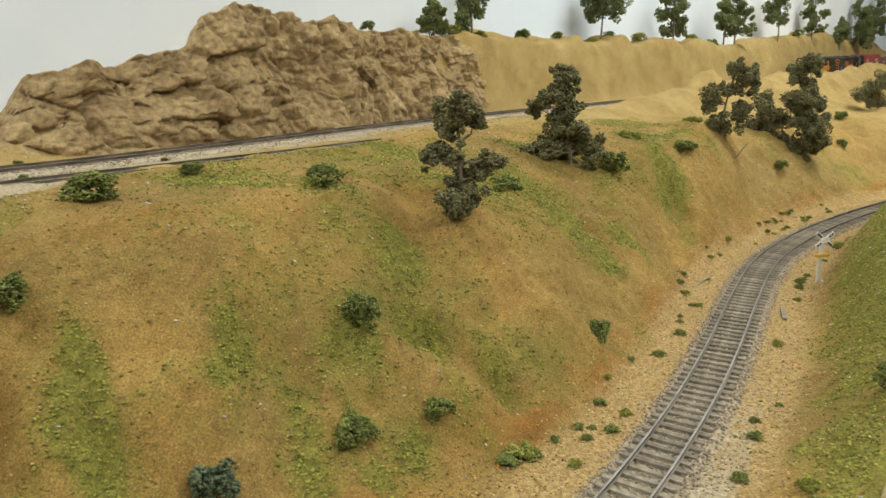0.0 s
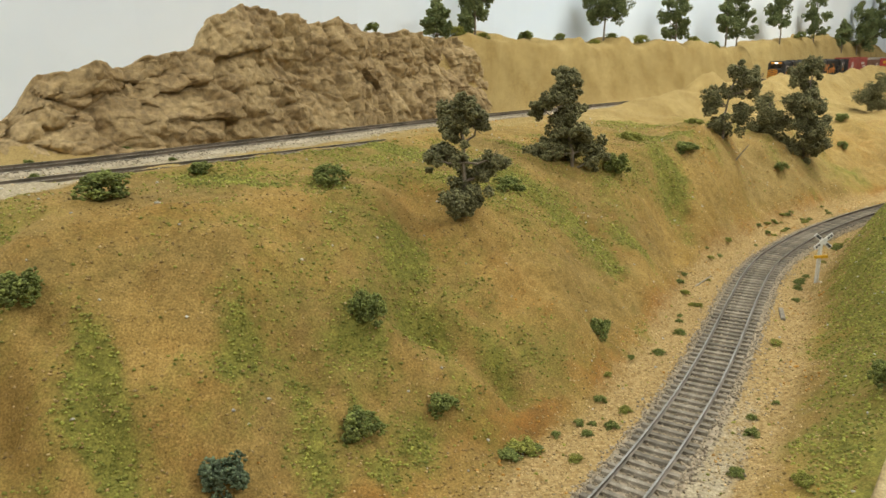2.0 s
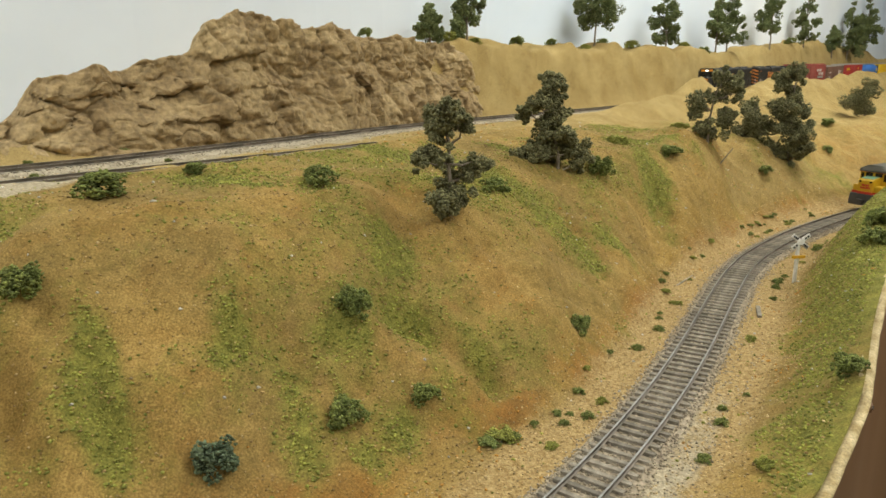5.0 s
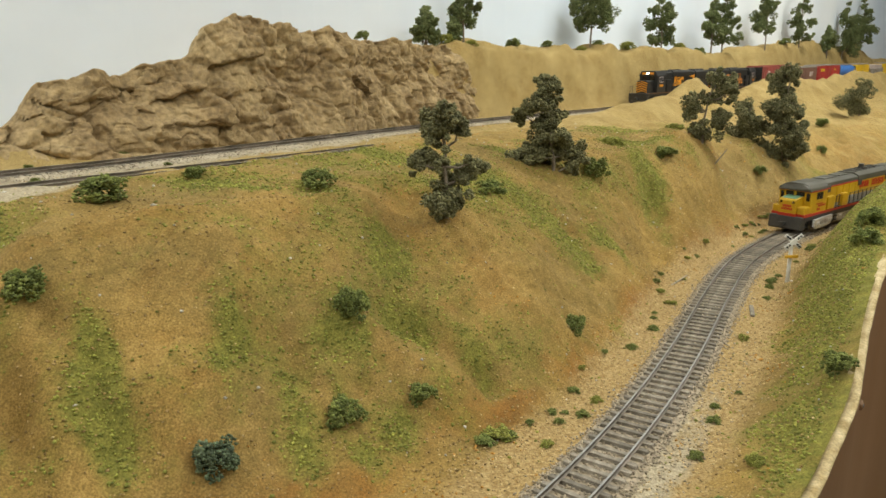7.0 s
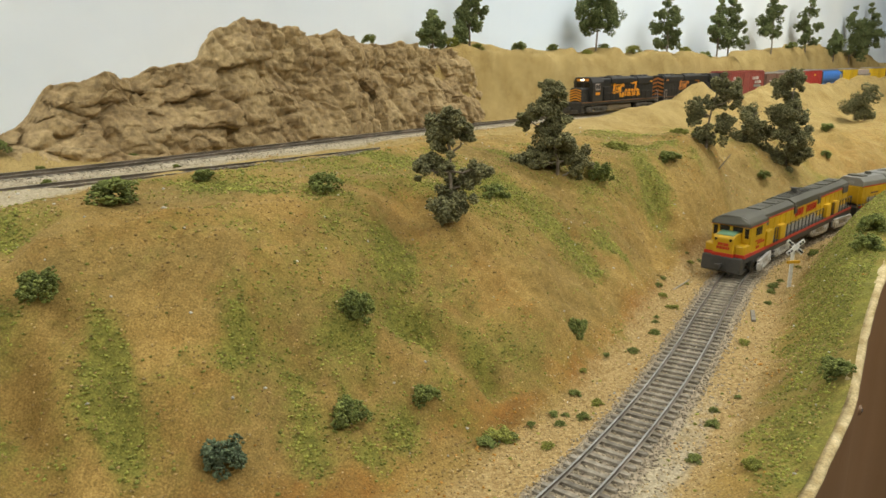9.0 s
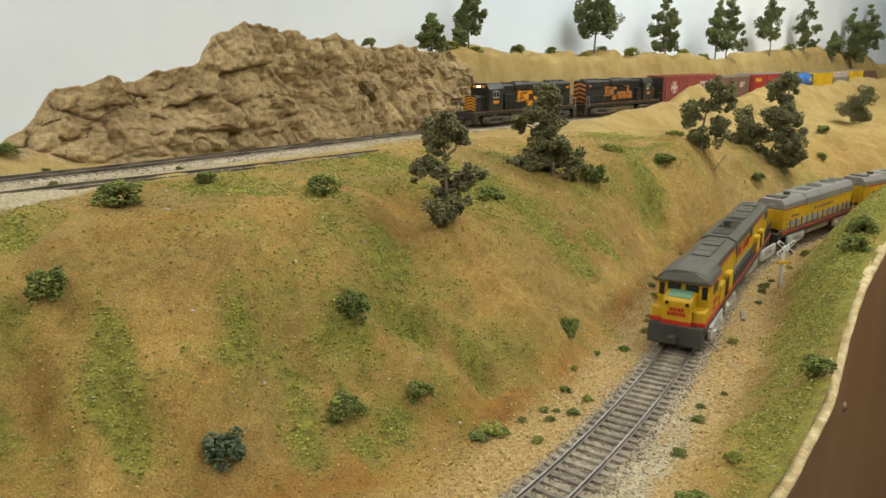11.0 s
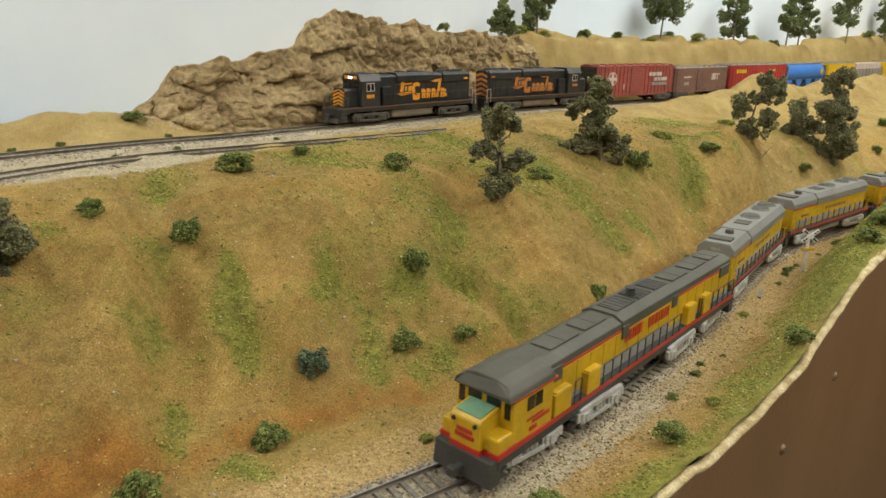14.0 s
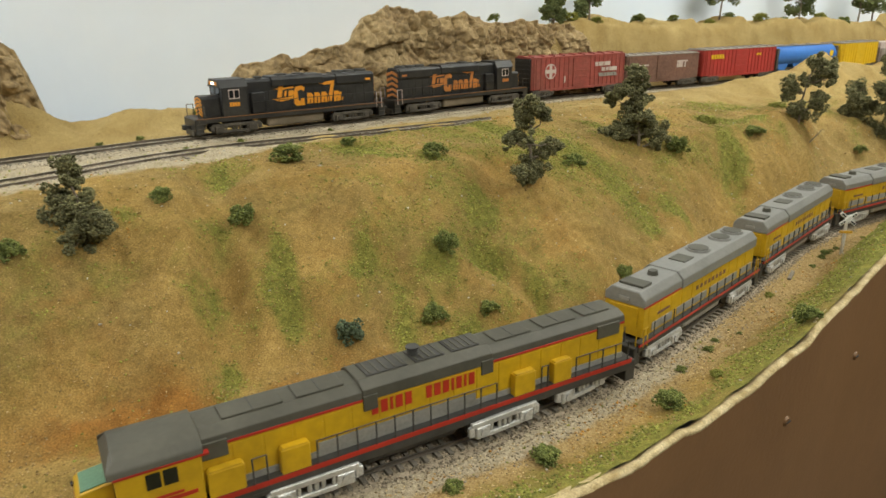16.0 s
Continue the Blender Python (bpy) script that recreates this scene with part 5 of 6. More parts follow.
    return top, [truck(top, x, SILVER, 28, label="silver-painted truck side frame", y_side=16.2, rise=1.2) for x in (108, 51, -51, -108)]


def booster():
    top = thing("diesel_locomotive", "cabless yellow booster locomotive with a light grey roof", "locomotive", "yellow locomotives")
    piece("frame", top, UNDER, -91, 91, -16.2, 16.2, 11.5, 15.4)
    part("hood", section([(-13.6, 17.6), (13.6, 17.6), (13.6, 38), (-13.6, 38)], -83, 83, 0.5), YELLOW, top, "yellow engine hood")
    for s in (-1, 1):
        piece("stripe", top, RED, -91, 91, *sorted((15.8 * s, 17.0 * s)), 15.2, 16.9, bevel=0.15)
        piece("walkway", top, UNDER, -91, 91, *sorted((13.0 * s, 16.8 * s)), 16.6, 17.8, bevel=0.15)
        piece("trim_line", top, RED, -83, 83, *sorted((13.2 * s, 13.9 * s)), 36.6, 37.7, bevel=0.1)
        for x0, x1 in ((46, 72), (-4, 40), (-54, -10), (-80, -60)):
            piece("band", top, PALE_GREY, x0, x1, *sorted((13.2 * s, 14.0 * s)), 19.4, 24.6, bevel=0.2, label="pale grey battery-box panel")
        for k in range(11):
            piece("door_panel", top, YELLOW, -80 + 14.4 * k, -67 + 14.4 * k, *sorted((13.3 * s, 13.8 * s)), 25.4, 35.8, bevel=0.14)
        for k in range(8):
            piece("lettering", top, BOX_BROWN, -32 + 6 * k, -28.6 + 6 * k, *sorted((13.6 * s, 13.95 * s)), 29, 32, bevel=0.04)
        piece("lettering", top, BOX_BROWN, 50, 66, *sorted((13.6 * s, 13.95 * s)), 28.2, 30, bevel=0.04)
        handrail(top, [74 - 12.6 * k for k in range(13)], 16.7 * s, 17.4, 27.4, UNDER, False)
        handrail(top, [87, 82], 16.7 * s, 14, 26, YELLOW)
        handrail(top, [-82, -87], 16.7 * s, 14, 26, YELLOW)
    part("roof", section([(-13.9, 37.4), (13.9, 37.4), (13.9, 42.6), (9.6, 47.2), (-9.6, 47.2), (-13.9, 42.6)], -83.6, 83.6, 0.8), LIGHT_GREY, top, "light grey roof")
    part("roof_hatch", section([(-14.8, 36.8), (14.8, 36.8), (14.8, 43.4), (10.6, 48.0), (-10.6, 48.0), (-14.8, 43.4)], -83, 36, 0.6), LIGHT_GREY, top, "light grey dynamic brake hatch")
    for x, r in ((-70, 8.4), (-49, 8.4), (-14, 8.8)):
        bm = bmesh.new()
        rod(Vector((x, 0, 47.6)) * MM, Vector((x, 0, 49.6)) * MM, r * MM, (r - 0.8) * MM, 28, bm)
        fan = part("fan", bm, LIGHT_GREY, top, "round roof fan")
        bm = bmesh.new()
        rod(Vector((x, 0, 49.5)) * MM, Vector((x, 0, 50.0)) * MM, (r - 1.6) * MM, None, 24, bm)
        part("fan_grille", bm, GREY, fan, "dark fan grille")
    for x0, x1, w in ((4, 18, 6), (66, 77, 8.4)):
        piece("roof_panel", top, GREY, x0, x1, -w, w, 46.6, 48.7, bevel=0.4)
    bm = bmesh.new()
    rod(Vector((50, 0, 46.8)) * MM, Vector((50, 0, 50.2)) * MM, 0.0036, 0.003, 16, bm)
    part("exhaust_pipe", bm, GREY, top)
    for s in (-1, 1):
        piece("end_panel", top, YELLOW, *sorted((82.6 * s, 83.9 * s)), -9.5, 9.5, 18, 36.4, bevel=0.4)
        piece("number_bar", top, PALE_GREY, *sorted((83.4 * s, 84.2 * s)), -3.6, 3.6, 40, 42.4, bevel=0.1)
        piece("pilot", top, UNDER, *sorted((87.5 * s, 94.5 * s)), -15.5, 15.5, 3.2, 15.4, bevel=0.7)
        coupler(top, 93 * s, s)
        for y in (-14, -6, 6, 14):
            bm = bmesh.new()
            rod(Vector((91 * s, y, 15)) * MM, Vector((91 * s, y, 26)) * MM, 0.0004, None, 6, bm)
            part("stanchion", bm, YELLOW if abs(y) > 10 else UNDER, top)
    bm = bmesh.new()
    rod(Vector((-29, 0, 8.6)) * MM, Vector((29, 0, 8.6)) * MM, 0.0052, None, 16, bm)
    mbox(-28, 28, -14.2, 14.2, 5.2, 12.4, 2.4, bm)
    part("fuel_tank", bm, PALE_GREY, top, "pale grey fuel tank")
    return top, [truck(top, x, SILVER, 27, label="silver-painted truck side frame", y_side=15.6, rise=1.1) for x in (58, -58)]


def swoosh(parent, side, y, material, k=1.0):
    """The lettering on the hood, as plain slanted shapes in its colour."""
    def shape(points):
        o = [((-14 - a * side * k) * MM, (19.0 + b * k) * MM) for a, b in points]
        part("lettering", prism(o, (y - 0.14) * MM, (y + 0.14) * MM), material, parent)
    shape([(-30, 16), (-12, 17.2), (-12, 15.8), (-22, 15)])
    shape([(-27, 9), (-23, 9), (-21, 18), (-25, 18)])
    shape([(-21, 9.5), (-19, 9.5), (-18, 14), (-20, 14)])
    shape([(-17, 9.5), (-13, 9.5), (-12.4, 14), (-16.4, 14)])
    shape([(-32, 7.6), (-13, 9.0), (-13, 7.0), (-24, 5.6)])
    shape([(-12, 3), (-10, 1), (-3, 1), (-2, 3), (-2, 7), (-6, 7), (-6, 5), (-8, 5), (-8.6, 13), (-5, 14), (-3, 12.6), (-2, 15.6), (-5, 17.6), (-10, 16.6), (-12.6, 12)])
    for a in (-0.6, 6.0, 12.6, 24.6):
        shape([(a, 2), (a + 2.4, 2), (a + 2.7, 5.4), (a + 3.4, 5.4), (a + 3.2, 2), (a + 5.6, 2), (a + 6, 8.6), (a + 4.6, 10.8), (a + 0.6, 10.8)])
    shape([(18.6, 2.4), (22.6, 2.4), (26, 19.6), (23, 19.6)])
    shape([(10, 18.2), (26.2, 19.8), (25.4, 17.2), (17, 16.4)])
    shape([(30, 2.6), (33.4, 2.6), (34, 5), (32, 5), (32.4, 9.6), (29.8, 9.6)])


def chevrons(parent, x, s, y0, y1, z0, z1):
    """Slanting orange warning bars on a black end."""
    n = 5
    w = (y1 - y0)
    step = (z1 - z0) / n
    for k in range(n):
        for half in (-1, 1):
            za = z0 + k * step
            ym, ye = (y0 + y1) / 2 + half * 0.25, y1 if half > 0 else y0
            bm = bmesh.new()
            pts = [(ym, za + 2.4), (ym, za + 2.4 + step * 0.5), (ye, za + step * 0.5 - 0.6), (ye, za - 0.6)]
            pts = [(a, min(max(b, z0), z1)) for a, b in pts]
            v = [bm.verts.new(Vector((x + 0.02 * s, a, b)) * MM) for a, b in pts] + [bm.verts.new(Vector((x + 0.3 * s, a, b)) * MM) for a, b in pts]
            for f in ((0, 1, 2, 3), (7, 6, 5, 4), (0, 4, 5, 1), (1, 5, 6, 2), (2, 6, 7, 3), (3, 7, 4, 0)):
                bm.faces.new([v[q] for q in f])
            bmesh.ops.recalc_face_normals(bm, faces=bm.faces[:])
            part("warning_stripe", bm, ORANGE if s > 0 else FADED_ORANGE, parent, "orange slanted warning stripe")


def black_locomotive(letters, lit, label):
    top = thing("diesel_locomotive", label, "locomotive", "black locomotives")
    piece("frame", top, BLACK, -97, 97, -16.6, 16.6, 12.5, 16.8)
    for s in (-1, 1):
        piece("stripe", top, DULL_ORANGE, -97, 97, *sorted((16.4 * s, 17.0 * s)), 16.2, 16.9, bevel=0.1, label="thin orange sill stripe")
        handrail(top, [44 - 13.2 * k for k in range(11)], 16.7 * s, 17, 28, BLACK)
        handrail(top, [95, 89], 16.4 * s, 12, 27, GRIME)
        handrail(top, [-89, -95], 16.4 * s, 12, 27, GHOST)
        for k in range(3):
            for x in (92, -96):
                piece("step", top, GRIME, x - 3, x + 5, *sorted((12.6 * s, 16.6 * s)), 3.4 + 4 * k, 4.2 + 4 * k, bevel=0.1)
    part("hood", section([(-10.6, 16.8), (10.6, 16.8), (10.6, 45.6), (8.6, 47.6), (-8.6, 47.6), (-10.6, 45.6)], -90, 47, 0.5), BLACK, top, "weathered black hood")
    for k in range(14):
        for s in (-1, 1):
            piece("door_panel", top, BLACK, -86 + 9.4 * k, -77.6 + 9.4 * k, *sorted((10.4 * s, 10.9 * s)), 19, 36, bevel=0.12)
    part("brake_hatch", section([(-12.6, 40), (12.6, 40), (12.6, 46.4), (9.6, 49.4), (-9.6, 49.4), (-12.6, 46.4)], -32, 22, 0.6), BLACK, top, "black dynamic brake housing")
    part("radiator", section([(-12.2, 38), (12.2, 38), (12.2, 45.8), (9.6, 48.4), (-9.6, 48.4), (-12.2, 45.8)], -88, -46, 0.5), BLACK, top, "black radiator housing")
    for x in (-80, -67, -54, -10, 8):
        bm = bmesh.new()
        rod(Vector((x, 0, 48)) * MM, Vector((x, 0, 50.6)) * MM, 0.0062, 0.0056, 20, bm)
        part("fan", bm, UNDER, top, "round roof fan")
    piece("exhaust_pipe", top, UNDER, 28, 34, -3, 3, 47.4, 49.6)
    for s in (-1, 1):
        piece("blower_box", top, BLACK, 31, 44, *sorted((10.4 * s, 15.0 * s)), 17, 36, bevel=0.8, label="black blower duct")
    part("cab", section([(-16.0, 16.8), (16.0, 16.8), (16.0, 42.4), (11.5, 48.6), (-11.5, 48.6), (-16.0, 42.4)], 48, 72, 0.5), BLACK, top, "black cab")
    part("cab_roof", section([(-16.5, 42.0), (16.5, 42.0), (12.0, 49.4), (-12.0, 49.4)], 47, 73.6, 0.5), BLACK, top)
    for s in (-1, 1):
        win = piece("window", top, GHOST, 55.5, 65.8, *sorted((15.8 * s, 16.25 * s)), 32.2, 40.6, bevel=0.15, label="white-framed cab window")
        piece("pane", win, GLASS, 56.2, 60.2, *sorted((16.0 * s, 16.4 * s)), 33.0, 39.8, bevel=0.1)
        piece("pane", win, GLASS, 61.2, 65.2, *sorted((16.0 * s, 16.4 * s)), 33.0, 39.8, bevel=0.1)
        blocks(top, "number_bar", 65.5 if s > 0 else 56.5, 16.2 * s, 25.6, [2.0, 2.0, 2.0, 2.0], 3.6, 0.5, letters, s)
        piece("window", top, GLASS, 71.4, 72.4, *sorted((2.6 * s, 10.8 * s)), 36, 42.2, bevel=0.15, label="dark windscreen pane")
        # the lettering's orange paint stands in for the boards' amber glow
        piece("number_bar", top, letters, 73.0, 74.0, *sorted((3.6 * s, 10.0 * s)), 44.2, 47.4, bevel=0.15, label="number board, its amber glow put in the paint")
        swoosh(top, s, 11.15 * s, letters, 1.16)
        piece("number_bar", top, letters, -85, -79, *sorted((11.9 * s, 12.35 * s)), 40.0, 42.0, bevel=0.05)
    bm = bmesh.new()
    for y in (-1.3, 1.3):
        rod(Vector((73.2, y, 45.8)) * MM, Vector((74.6, y, 45.8)) * MM, 0.0011, None, 12, bm)
    part("headlight", bm, LIT if lit else GLASS, top, "lit twin headlight" if lit else "dark twin headlight")
    part("nose", section([(-9.6, 16.8), (9.6, 16.8), (9.6, 33.4), (7.6, 35.4), (-7.6, 35.4), (-9.6, 33.4)], 71, 89, 0.6), BLACK, top, "short black nose")
    chevrons(top, 89, 1, -9.4, 9.4, 17.4, 34.6)
    chevrons(top, -90, -1, -10.4, 10.4, 17.4, 46.0)
    for s in (-1, 1):
        piece("pilot", top, BLACK, *sorted((91 * s, 98.6 * s)), -16, 16, 3, 16.4, bevel=0.6)
        piece("plow", top, GRIME, *sorted((97.6 * s, 99.6 * s)), -12, 12, 1.6, 7, bevel=0.5)
        coupler(top, 97.6 * s, s)
        piece("air_tank", top, GRIME, -30, 30, *sorted((11.0 * s, 13.4 * s)), 12.4, 14.4, bevel=0.7)
    bm = mbox(-30, 30, -13, 13, 3.4, 12.4, 2.6)
    part("fuel_tank", bm, TANK, top, "dusty tan fuel tank")
    return top, [truck(top, x, GRIME, 31, label="dusty black truck side frame") for x in (60, -60)]


def boxcar(half, z1, material, label, ribs, marks, end=None):
    top = thing("freight_car", label, "railway car", "freight cars")
    piece("underframe", top, GRIME, -half, half, -9, 9, 9.5, 13)
    part("body", section([(-15.4, 11.5), (15.4, 11.5), (15.4, z1 - 1.4), (-15.4, z1 - 1.4)], -half, half, 0.35), material, top)
    part("roof", section([(-15.9, z1 - 1.6), (15.9, z1 - 1.6), (15.9, z1 - 0.6), (0, z1 + 0.9), (-15.9, z1 - 0.6)], -half - 0.4, half + 0.4, 0.15), ROOF if material is not BOX_RED else material, top, "weathered roof")
    for k in range(10):
        x = -half + 4 + k * (2 * half - 8) / 9
        piece("roof_rib", top, ROOF if material is not BOX_RED else material, x - 0.5, x + 0.5, -15.2, 15.2, z1 - 0.3, z1 + 1.1, bevel=0.1)
    for s in (-1, 1):
        if ribs:
            n = int(2 * half / 7.6)
            for k in range(n + 1):
                x = -half + 0.8 + k * (2 * half - 1.6) / n
                if abs(x) > 16 or ribs > 1:
                    piece("rib", top, material, x - 0.6, x + 0.6, *sorted((15.2 * s, 16.1 * s)), 12, z1 - 2, bevel=0.15)
        door = piece("door", top, material, -14, 12, *sorted((15.2 * s, 16.4 * s)), 12.4, z1 - 3, bevel=0.25, label="sliding door")
        for k in range(4):
            piece("door_rib", door, material, -13, 11, *sorted((16.2 * s, 16.8 * s)), 16 + k * (z1 - 22) / 3.6, 16.9 + k * (z1 - 22) / 3.6, bevel=0.12)
        piece("sill", top, material, -half + 14, half - 14, *sorted((14.4 * s, 15.8 * s)), 9.2, 11.9, bevel=0.2)
        marks(top, s)
        piece("ladder_rail", top, material, half - 4.2, half - 3.7, *sorted((16.0 * s, 16.9 * s)), 11, z1 - 3, bevel=0.05)
        for k in range(6):
            piece("rung", top, material, half - 4.2, half - 0.6, *sorted((16.3 * s, 16.8 * s)), 13 + k * 5.2, 13.6 + k * 5.2, bevel=0.05)
    for s in (-1, 1):
        face = piece("end_panel", top, end or material, *sorted(((half - 0.2) * s, (half + 0.9) * s)), -15, 15, 11.8, z1 - 2, bevel=0.2, label="dark corrugated end")
        for k in range(7):
            z = 15 + k * (z1 - 20) / 6
            piece("corrugation", face, end or material, *sorted(((half + 0.6) * s, (half + 1.7) * s)), -13.6, 13.6, z - 0.9, z + 0.9, bevel=0.4)
        coupler(top, (half + 1) * s, s)
    x = half - 19
    return top, [truck(top, q, GRIME, 20, label="dusty freight truck") for q in (x, -x)]


def disc(parent, name, x, y, z, r, material):
    bm = bmesh.new()
    rod(Vector((x, y - 0.12, z)) * MM, Vector((x, y + 0.12, z)) * MM, r * MM, None, 32, bm)
    return part(name, bm, material, parent)


def marks_cross(top, s):
    y = 16.25 * s
    c = 50 * s
    disc(top, "emblem", c, y, 33, 9.2, GHOST)
    disc(top, "emblem", c, y + 0.14 * s, 33, 8.0, BOX_RED)
    piece("emblem", top, GHOST, c - 2.2, c + 2.2, *sorted((y, y + 0.45 * s)), 24.6, 41.4, bevel=0.04)
    piece("emblem", top, GHOST, c - 8.4, c + 8.4, *sorted((y, y + 0.45 * s)), 30.8, 35.2, bevel=0.04)
    blocks(top, "lettering", -26 * s, y + 0.15 * s, 36, [5, 9, 11], 5, 1.2, GHOST, s)
    blocks(top, "lettering", -38 * s, y + 0.15 * s, 29, [6, 5, 14], 5, 1.4, GHOST, s)
    blocks(top, "lettering", -34 * s, y + 0.15 * s, 22.5, [9, 4, 12, 5], 4.4, 0.9, PALE_GREY, s, 1.5)
    piece("lettering", top, GHOST, 26 * s - 0.9, 26 * s + 0.9, *sorted((y, y + 0.3 * s)), 18, 26, bevel=0.04)


def marks_brown(top, s):
    y = 15.7 * s
    blocks(top, "lettering", -26 * s, y, 27, [2, 9], 9, 0.8, GHOST, s)
    piece("lettering", top, GHOST, *sorted((-26 * s, -37 * s)), *sorted((y, y + 0.3 * s)), 34.2, 36.4, bevel=0.04)
    blocks(top, "lettering", -41 * s, y, 27, [2.4], 9, 0.8, GHOST, s)
    piece("lettering", top, GHOST, *sorted((-38 * s, -47 * s)), *sorted((y, y + 0.3 * s)), 34.2, 36.4, bevel=0.04)
    blocks(top, "lettering", 46 * s, y, 31, [4, 3, 5, 4], 2.2, 0.8, GHOST, s)
    blocks(top, "lettering", 44 * s, y, 20, [5, 6], 4.5, 0.8, PALE_GREY, s)


def marks_yellow(top, s):
    blocks(top, "lettering", 66 * s, 16.2 * s, 35, [5, 4, 5, 5, 4], 6, 1.2, CAR_YELLOW, s, 1.2)
    blocks(top, "lettering", -36 * s, 16.2 * s, 37, [3, 3, 3], 3, 0.8, CAR_YELLOW, s)


def no_marks(top, s):
    return None


def round_hopper(half, material, label):
    top = thing("freight_car", label, "railway car", "freight cars")
    prof = [(14.6 * math.cos(a), 31 + 15.5 * math.sin(a)) for a in np.linspace(-0.9, math.pi + 0.9, 22)]
    part("body", section(prof, -half + 4, half - 4, 0.3), material, top, "rounded covered hopper body")
    piece("roof_walk", top, ROOF, -half + 3, half - 3, -4.5, 4.5, 46.4, 48.2, bevel=0.3, label="pale roof walkway")
    piece("underframe", top, GRIME, -half, half, -7, 7, 9.5, 13.5)
    for s in (-1, 1):
        piece("end_frame", top, GRIME, *sorted(((half - 5) * s, half * s)), -14, 14, 12, 44, bevel=0.4)
        disc(top, "emblem", -(half - 18) * s, 14.8 * s, 33, 5, CAR_YELLOW)
        coupler(top, half * s, s)
    for k in range(4):
        x = -half + 20 + k * (2 * half - 40) / 3
        part("hatch", mbox(x - 5, x + 5, -3.8, 3.8, 48, 49.4, 0.4), ROOF, top)
        part("bay", prism([((x - 14) * MM, 0.02), ((x + 14) * MM, 0.02), ((x + 4) * MM, 0.007), ((x - 4) * MM, 0.007)], -0.011, 0.011), material, top, "discharge bay")
    return top, [truck(top, q, GRIME, 20, label="dusty freight truck") for q in (half - 17, 17 - half)]


def low_car(half, material, load, label):
    top = thing("freight_car", label, "railway car", "freight cars")
    part("body", section([(-15, 11), (15, 11), (15, 34), (13.8, 34), (13.8, 14), (-13.8, 14), (-13.8, 34), (-15, 34)], -half, half), material, top)
    for s in (-1, 1):
        piece("end_panel", top, material, *sorted(((half - 1.2) * s, half * s)), -15, 15, 11.5, 36, bevel=0.2)
        coupler(top, half * s, s)
        for k in range(9):
            x = -half + 5 + k * (2 * half - 10) / 8
            piece("rib", top, material, x - 0.8, x + 0.8, *sorted((14.8 * s, 16 * s)), 11.5, 34, bevel=0.15)
    piece("load", top, load, -half + 6, half - 6, -12.5, 12.5, 14.5, 45, bevel=1.0, label="boxed load in the car")
    return top, [truck(top, q, GRIME, 20, label="dusty freight truck") for q in (half - 17, 17 - half)]


# each train: (thing, trucks), nose to centre in metres, pivots, turned about
LOWER_TRAIN = [(giant_locomotive(), 0.1473, (0.079, -0.079), False), (booster(), 0.394, (0.058, -0.058), False), (booster(), 0.593, (0.058, -0.058), False), (booster(), 0.792, (0.058, -0.058), False)]
BLACK_LABEL = "weathered black diesel locomotive with orange lettering"
UPPER_TRAIN = [(black_locomotive(ORANGE, True, BLACK_LABEL + " and a lit headlight"), 0.100, (0.060, -0.060), False),
               (black_locomotive(FADED_ORANGE, False, BLACK_LABEL + ", running backwards"), 0.311, (0.060, -0.060), True),
               (boxcar(81, 51, BOX_RED, "faded red ribbed boxcar with a white cross emblem", 1, marks_cross, BLACK), 0.497, (0.062, -0.062), False),
               (boxcar(69, 46.5, BOX_BROWN, "weathered brown boxcar with ghosted white lettering", 0, marks_brown), 0.652, (0.050, -0.050), False),
               (boxcar(83, 49, BOX_BRIGHT, "bright red ribbed boxcar with yellow lettering bars", 2, marks_yellow), 0.812, (0.064, -0.064), False),
               (round_hopper(76, BLUE, "bright blue rounded covered hopper car"), 0.980, (0.059, -0.059), False),
               (boxcar(58, 48, CAR_YELLOW, "plain bright yellow freight boxcar", 1, no_marks), 1.122, (0.040, -0.040), False),
               (low_car(66, ROOF, GHOST, "grey gondola car with a pale load"), 1.256, (0.049, -0.049), False),
               (boxcar(58, 48, CAR_YELLOW, "plain bright yellow freight boxcar", 1, no_marks), 1.390, (0.040, -0.040), False),
               (low_car(66, BOX_BROWN, BOX_BROWN, "brown steel gondola car with a load"), 1.524, (0.049, -0.049), False)]


# ---- movement ----
# seconds and the nose's length along its track
UPPER_RUN = [(0, 2.028), (1.5, 1.915), (3.5, 1.741), (6.3, 1.505), (7, 1.452), (9, 1.268), (11.8, 0.991), (12.5, 0.924), (14, 0.768), (16, 0.562)]
LOWER_RUN = [(0, 1.640), (6.3, 1.094), (7, 1.033), (9, 0.857), (11.8, 0.607), (12.5, 0.545), (13, 0.503), (13.5, 0.460), (14, 0.416), (14.5, 0.369), (16, 0.235)]


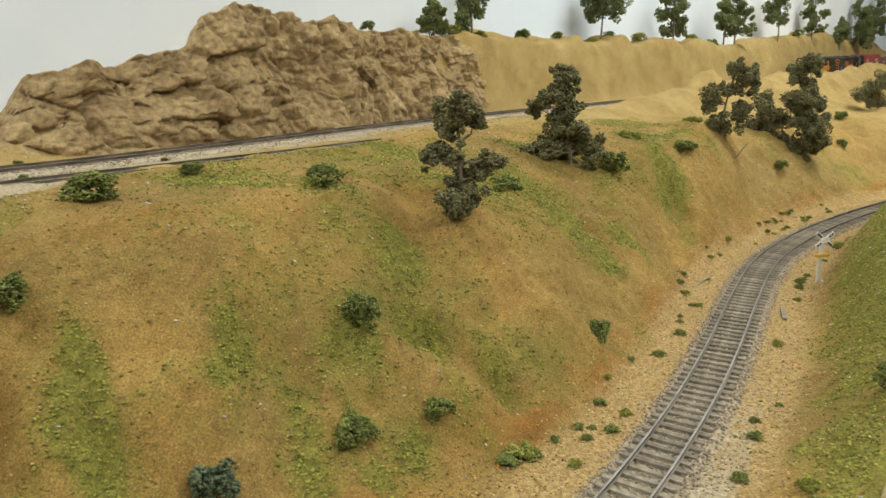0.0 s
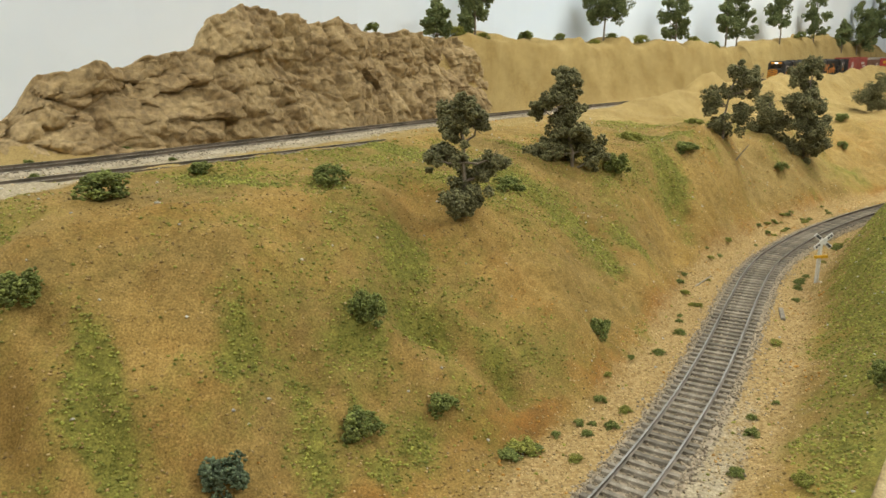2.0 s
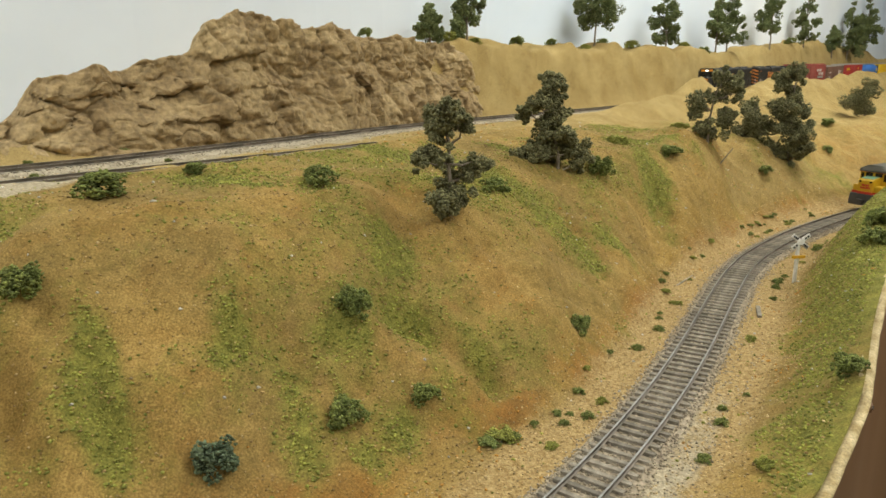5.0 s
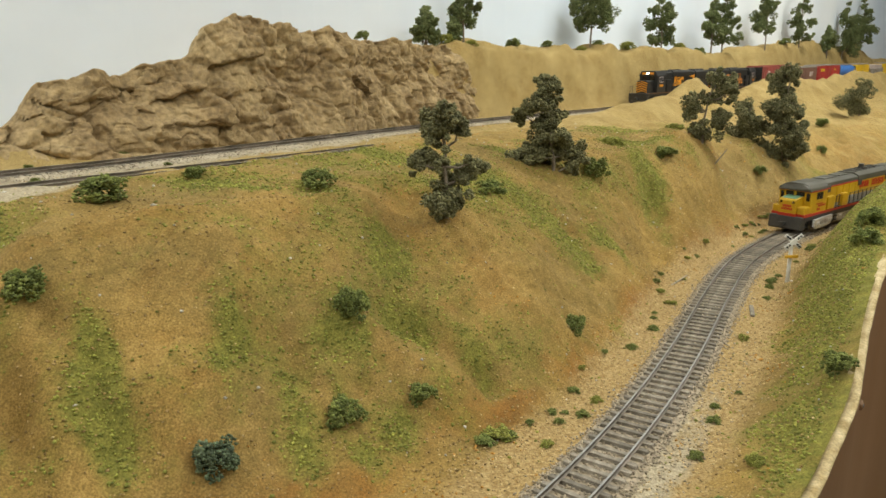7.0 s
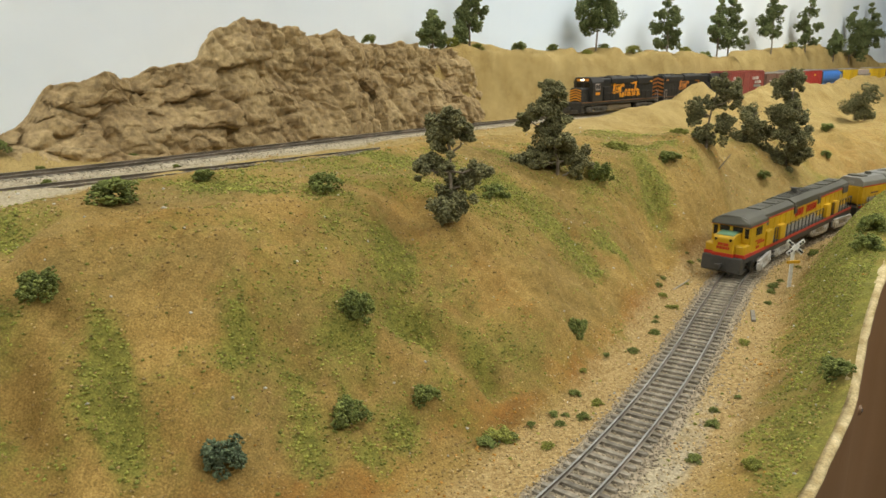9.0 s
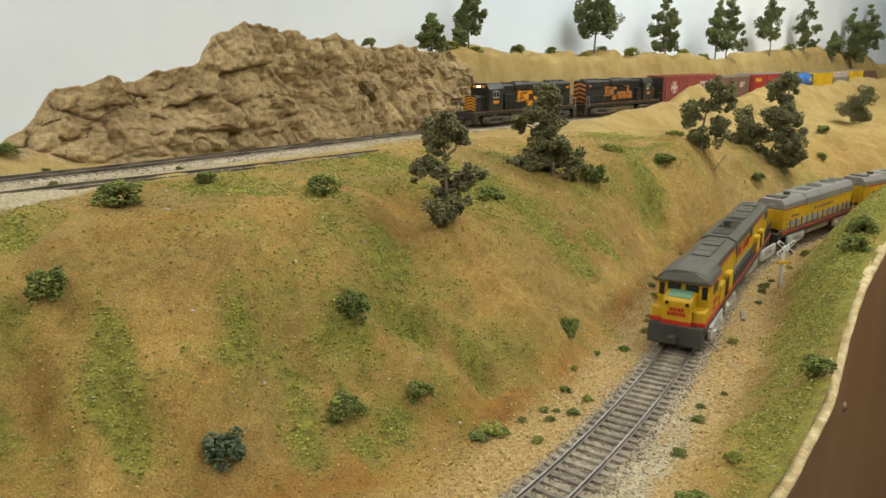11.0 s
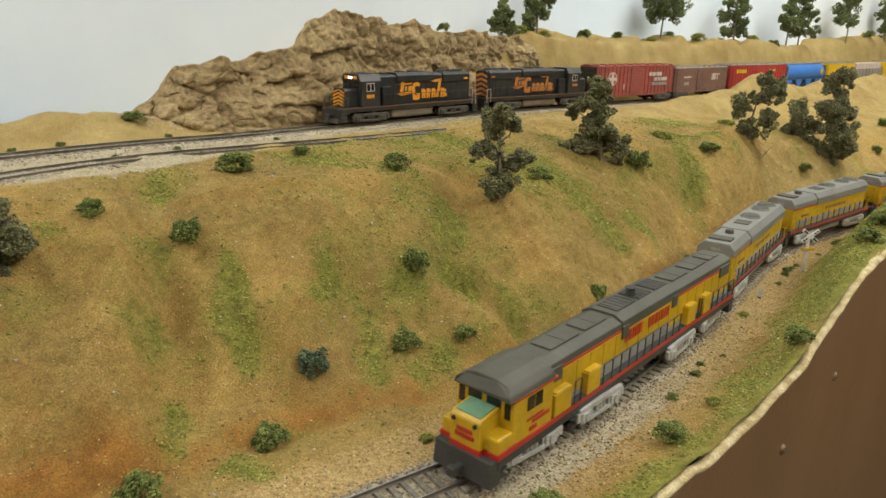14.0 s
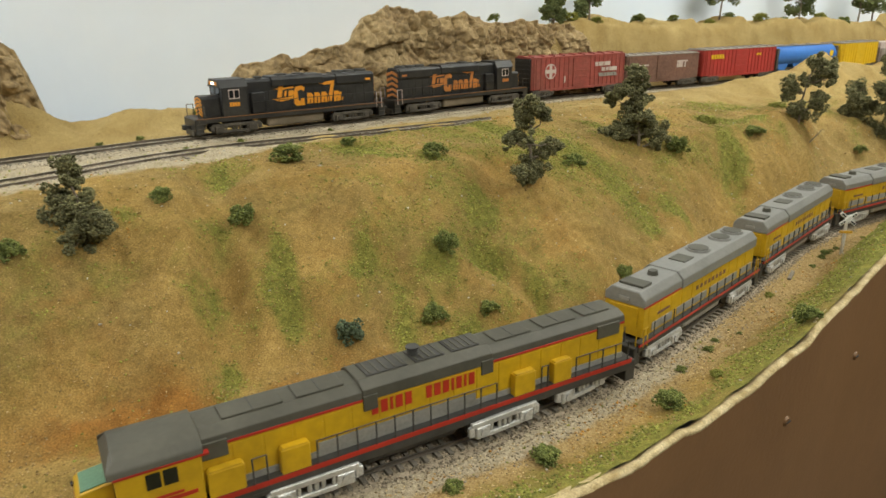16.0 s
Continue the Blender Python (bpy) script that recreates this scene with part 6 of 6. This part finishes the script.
def extended(curve):
    """The line carried straight on past its ends."""
    t = tangents(curve)
    k = np.arange(1, 80)[:, None] * 0.02
    return np.vstack([curve[:1, :2] - t[:1] * k[::-1], curve[:, :2], curve[-1:, :2] + t[-1:] * k]), 79 * 0.02


def eased(run, t):
    """The run's place at t, smoothed over two seconds about the listed places."""
    ts, ss = [r[0] for r in run], [r[1] for r in run]
    first, last = (ss[1] - ss[0]) / (ts[1] - ts[0]), (ss[-1] - ss[-2]) / (ts[-1] - ts[-2])
    ts, ss = [-5] + ts + [21], [ss[0] - 5 * first] + ss + [ss[-1] + 5 * last]
    q = t + np.linspace(-0.6, 0.6, 13)
    return float(np.mean(np.interp(q, ts, ss)))


def run_train(train, curve, z, run):
    line, shift = extended(curve)
    a = lengths(line)

    def at(s):
        return Vector((float(np.interp(s + shift, a, line[:, 0])), float(np.interp(s + shift, a, line[:, 1])), z))
    for (body, trucks), back, pivots, turned in train:
        rows, sub = [], [[] for _ in trucks]
        for k in range(33):
            t = k * 0.5
            c = eased(run, t) + back
            ahead, behind = at(c - pivots[0]), at(c - pivots[1])
            d = ahead - behind
            yaw = math.degrees(math.atan2(d.y, d.x)) + (180 if turned else 0)
            m = pose(*((ahead + behind) / 2), 0, 0, yaw)
            rows.append((t, m))
            inv = m.inverted()
            for i, tr in enumerate(trucks):
                off = tr["pivot"] * (-1 if turned else 1)
                p, q = at(c - off - 0.013), at(c - off + 0.013)
                e = q - p
                here = inv @ ((p + q) / 2)
                turn = math.degrees(math.atan2(e.y, e.x)) - yaw + (0 if turned else 180)
                turn = (turn + 180) % 360 - 180
                sub[i].append((t, pose(here.x, here.y, 0, 0, 0, turn)))
        walk(body, rows)
        for tr, r in zip(trucks, sub):
            walk(tr, r)


def motions():
    for train in (LOWER_TRAIN, UPPER_TRAIN):
        for (body, trucks), back, pivots, turned in train:
            for tr in trucks:
                tr["pivot"] = tr.matrix_basis.translation.x
    run_train(UPPER_TRAIN, MAIN, UPPER, UPPER_RUN)
    run_train(LOWER_TRAIN, LOW, LOWER, LOWER_RUN)


motions()
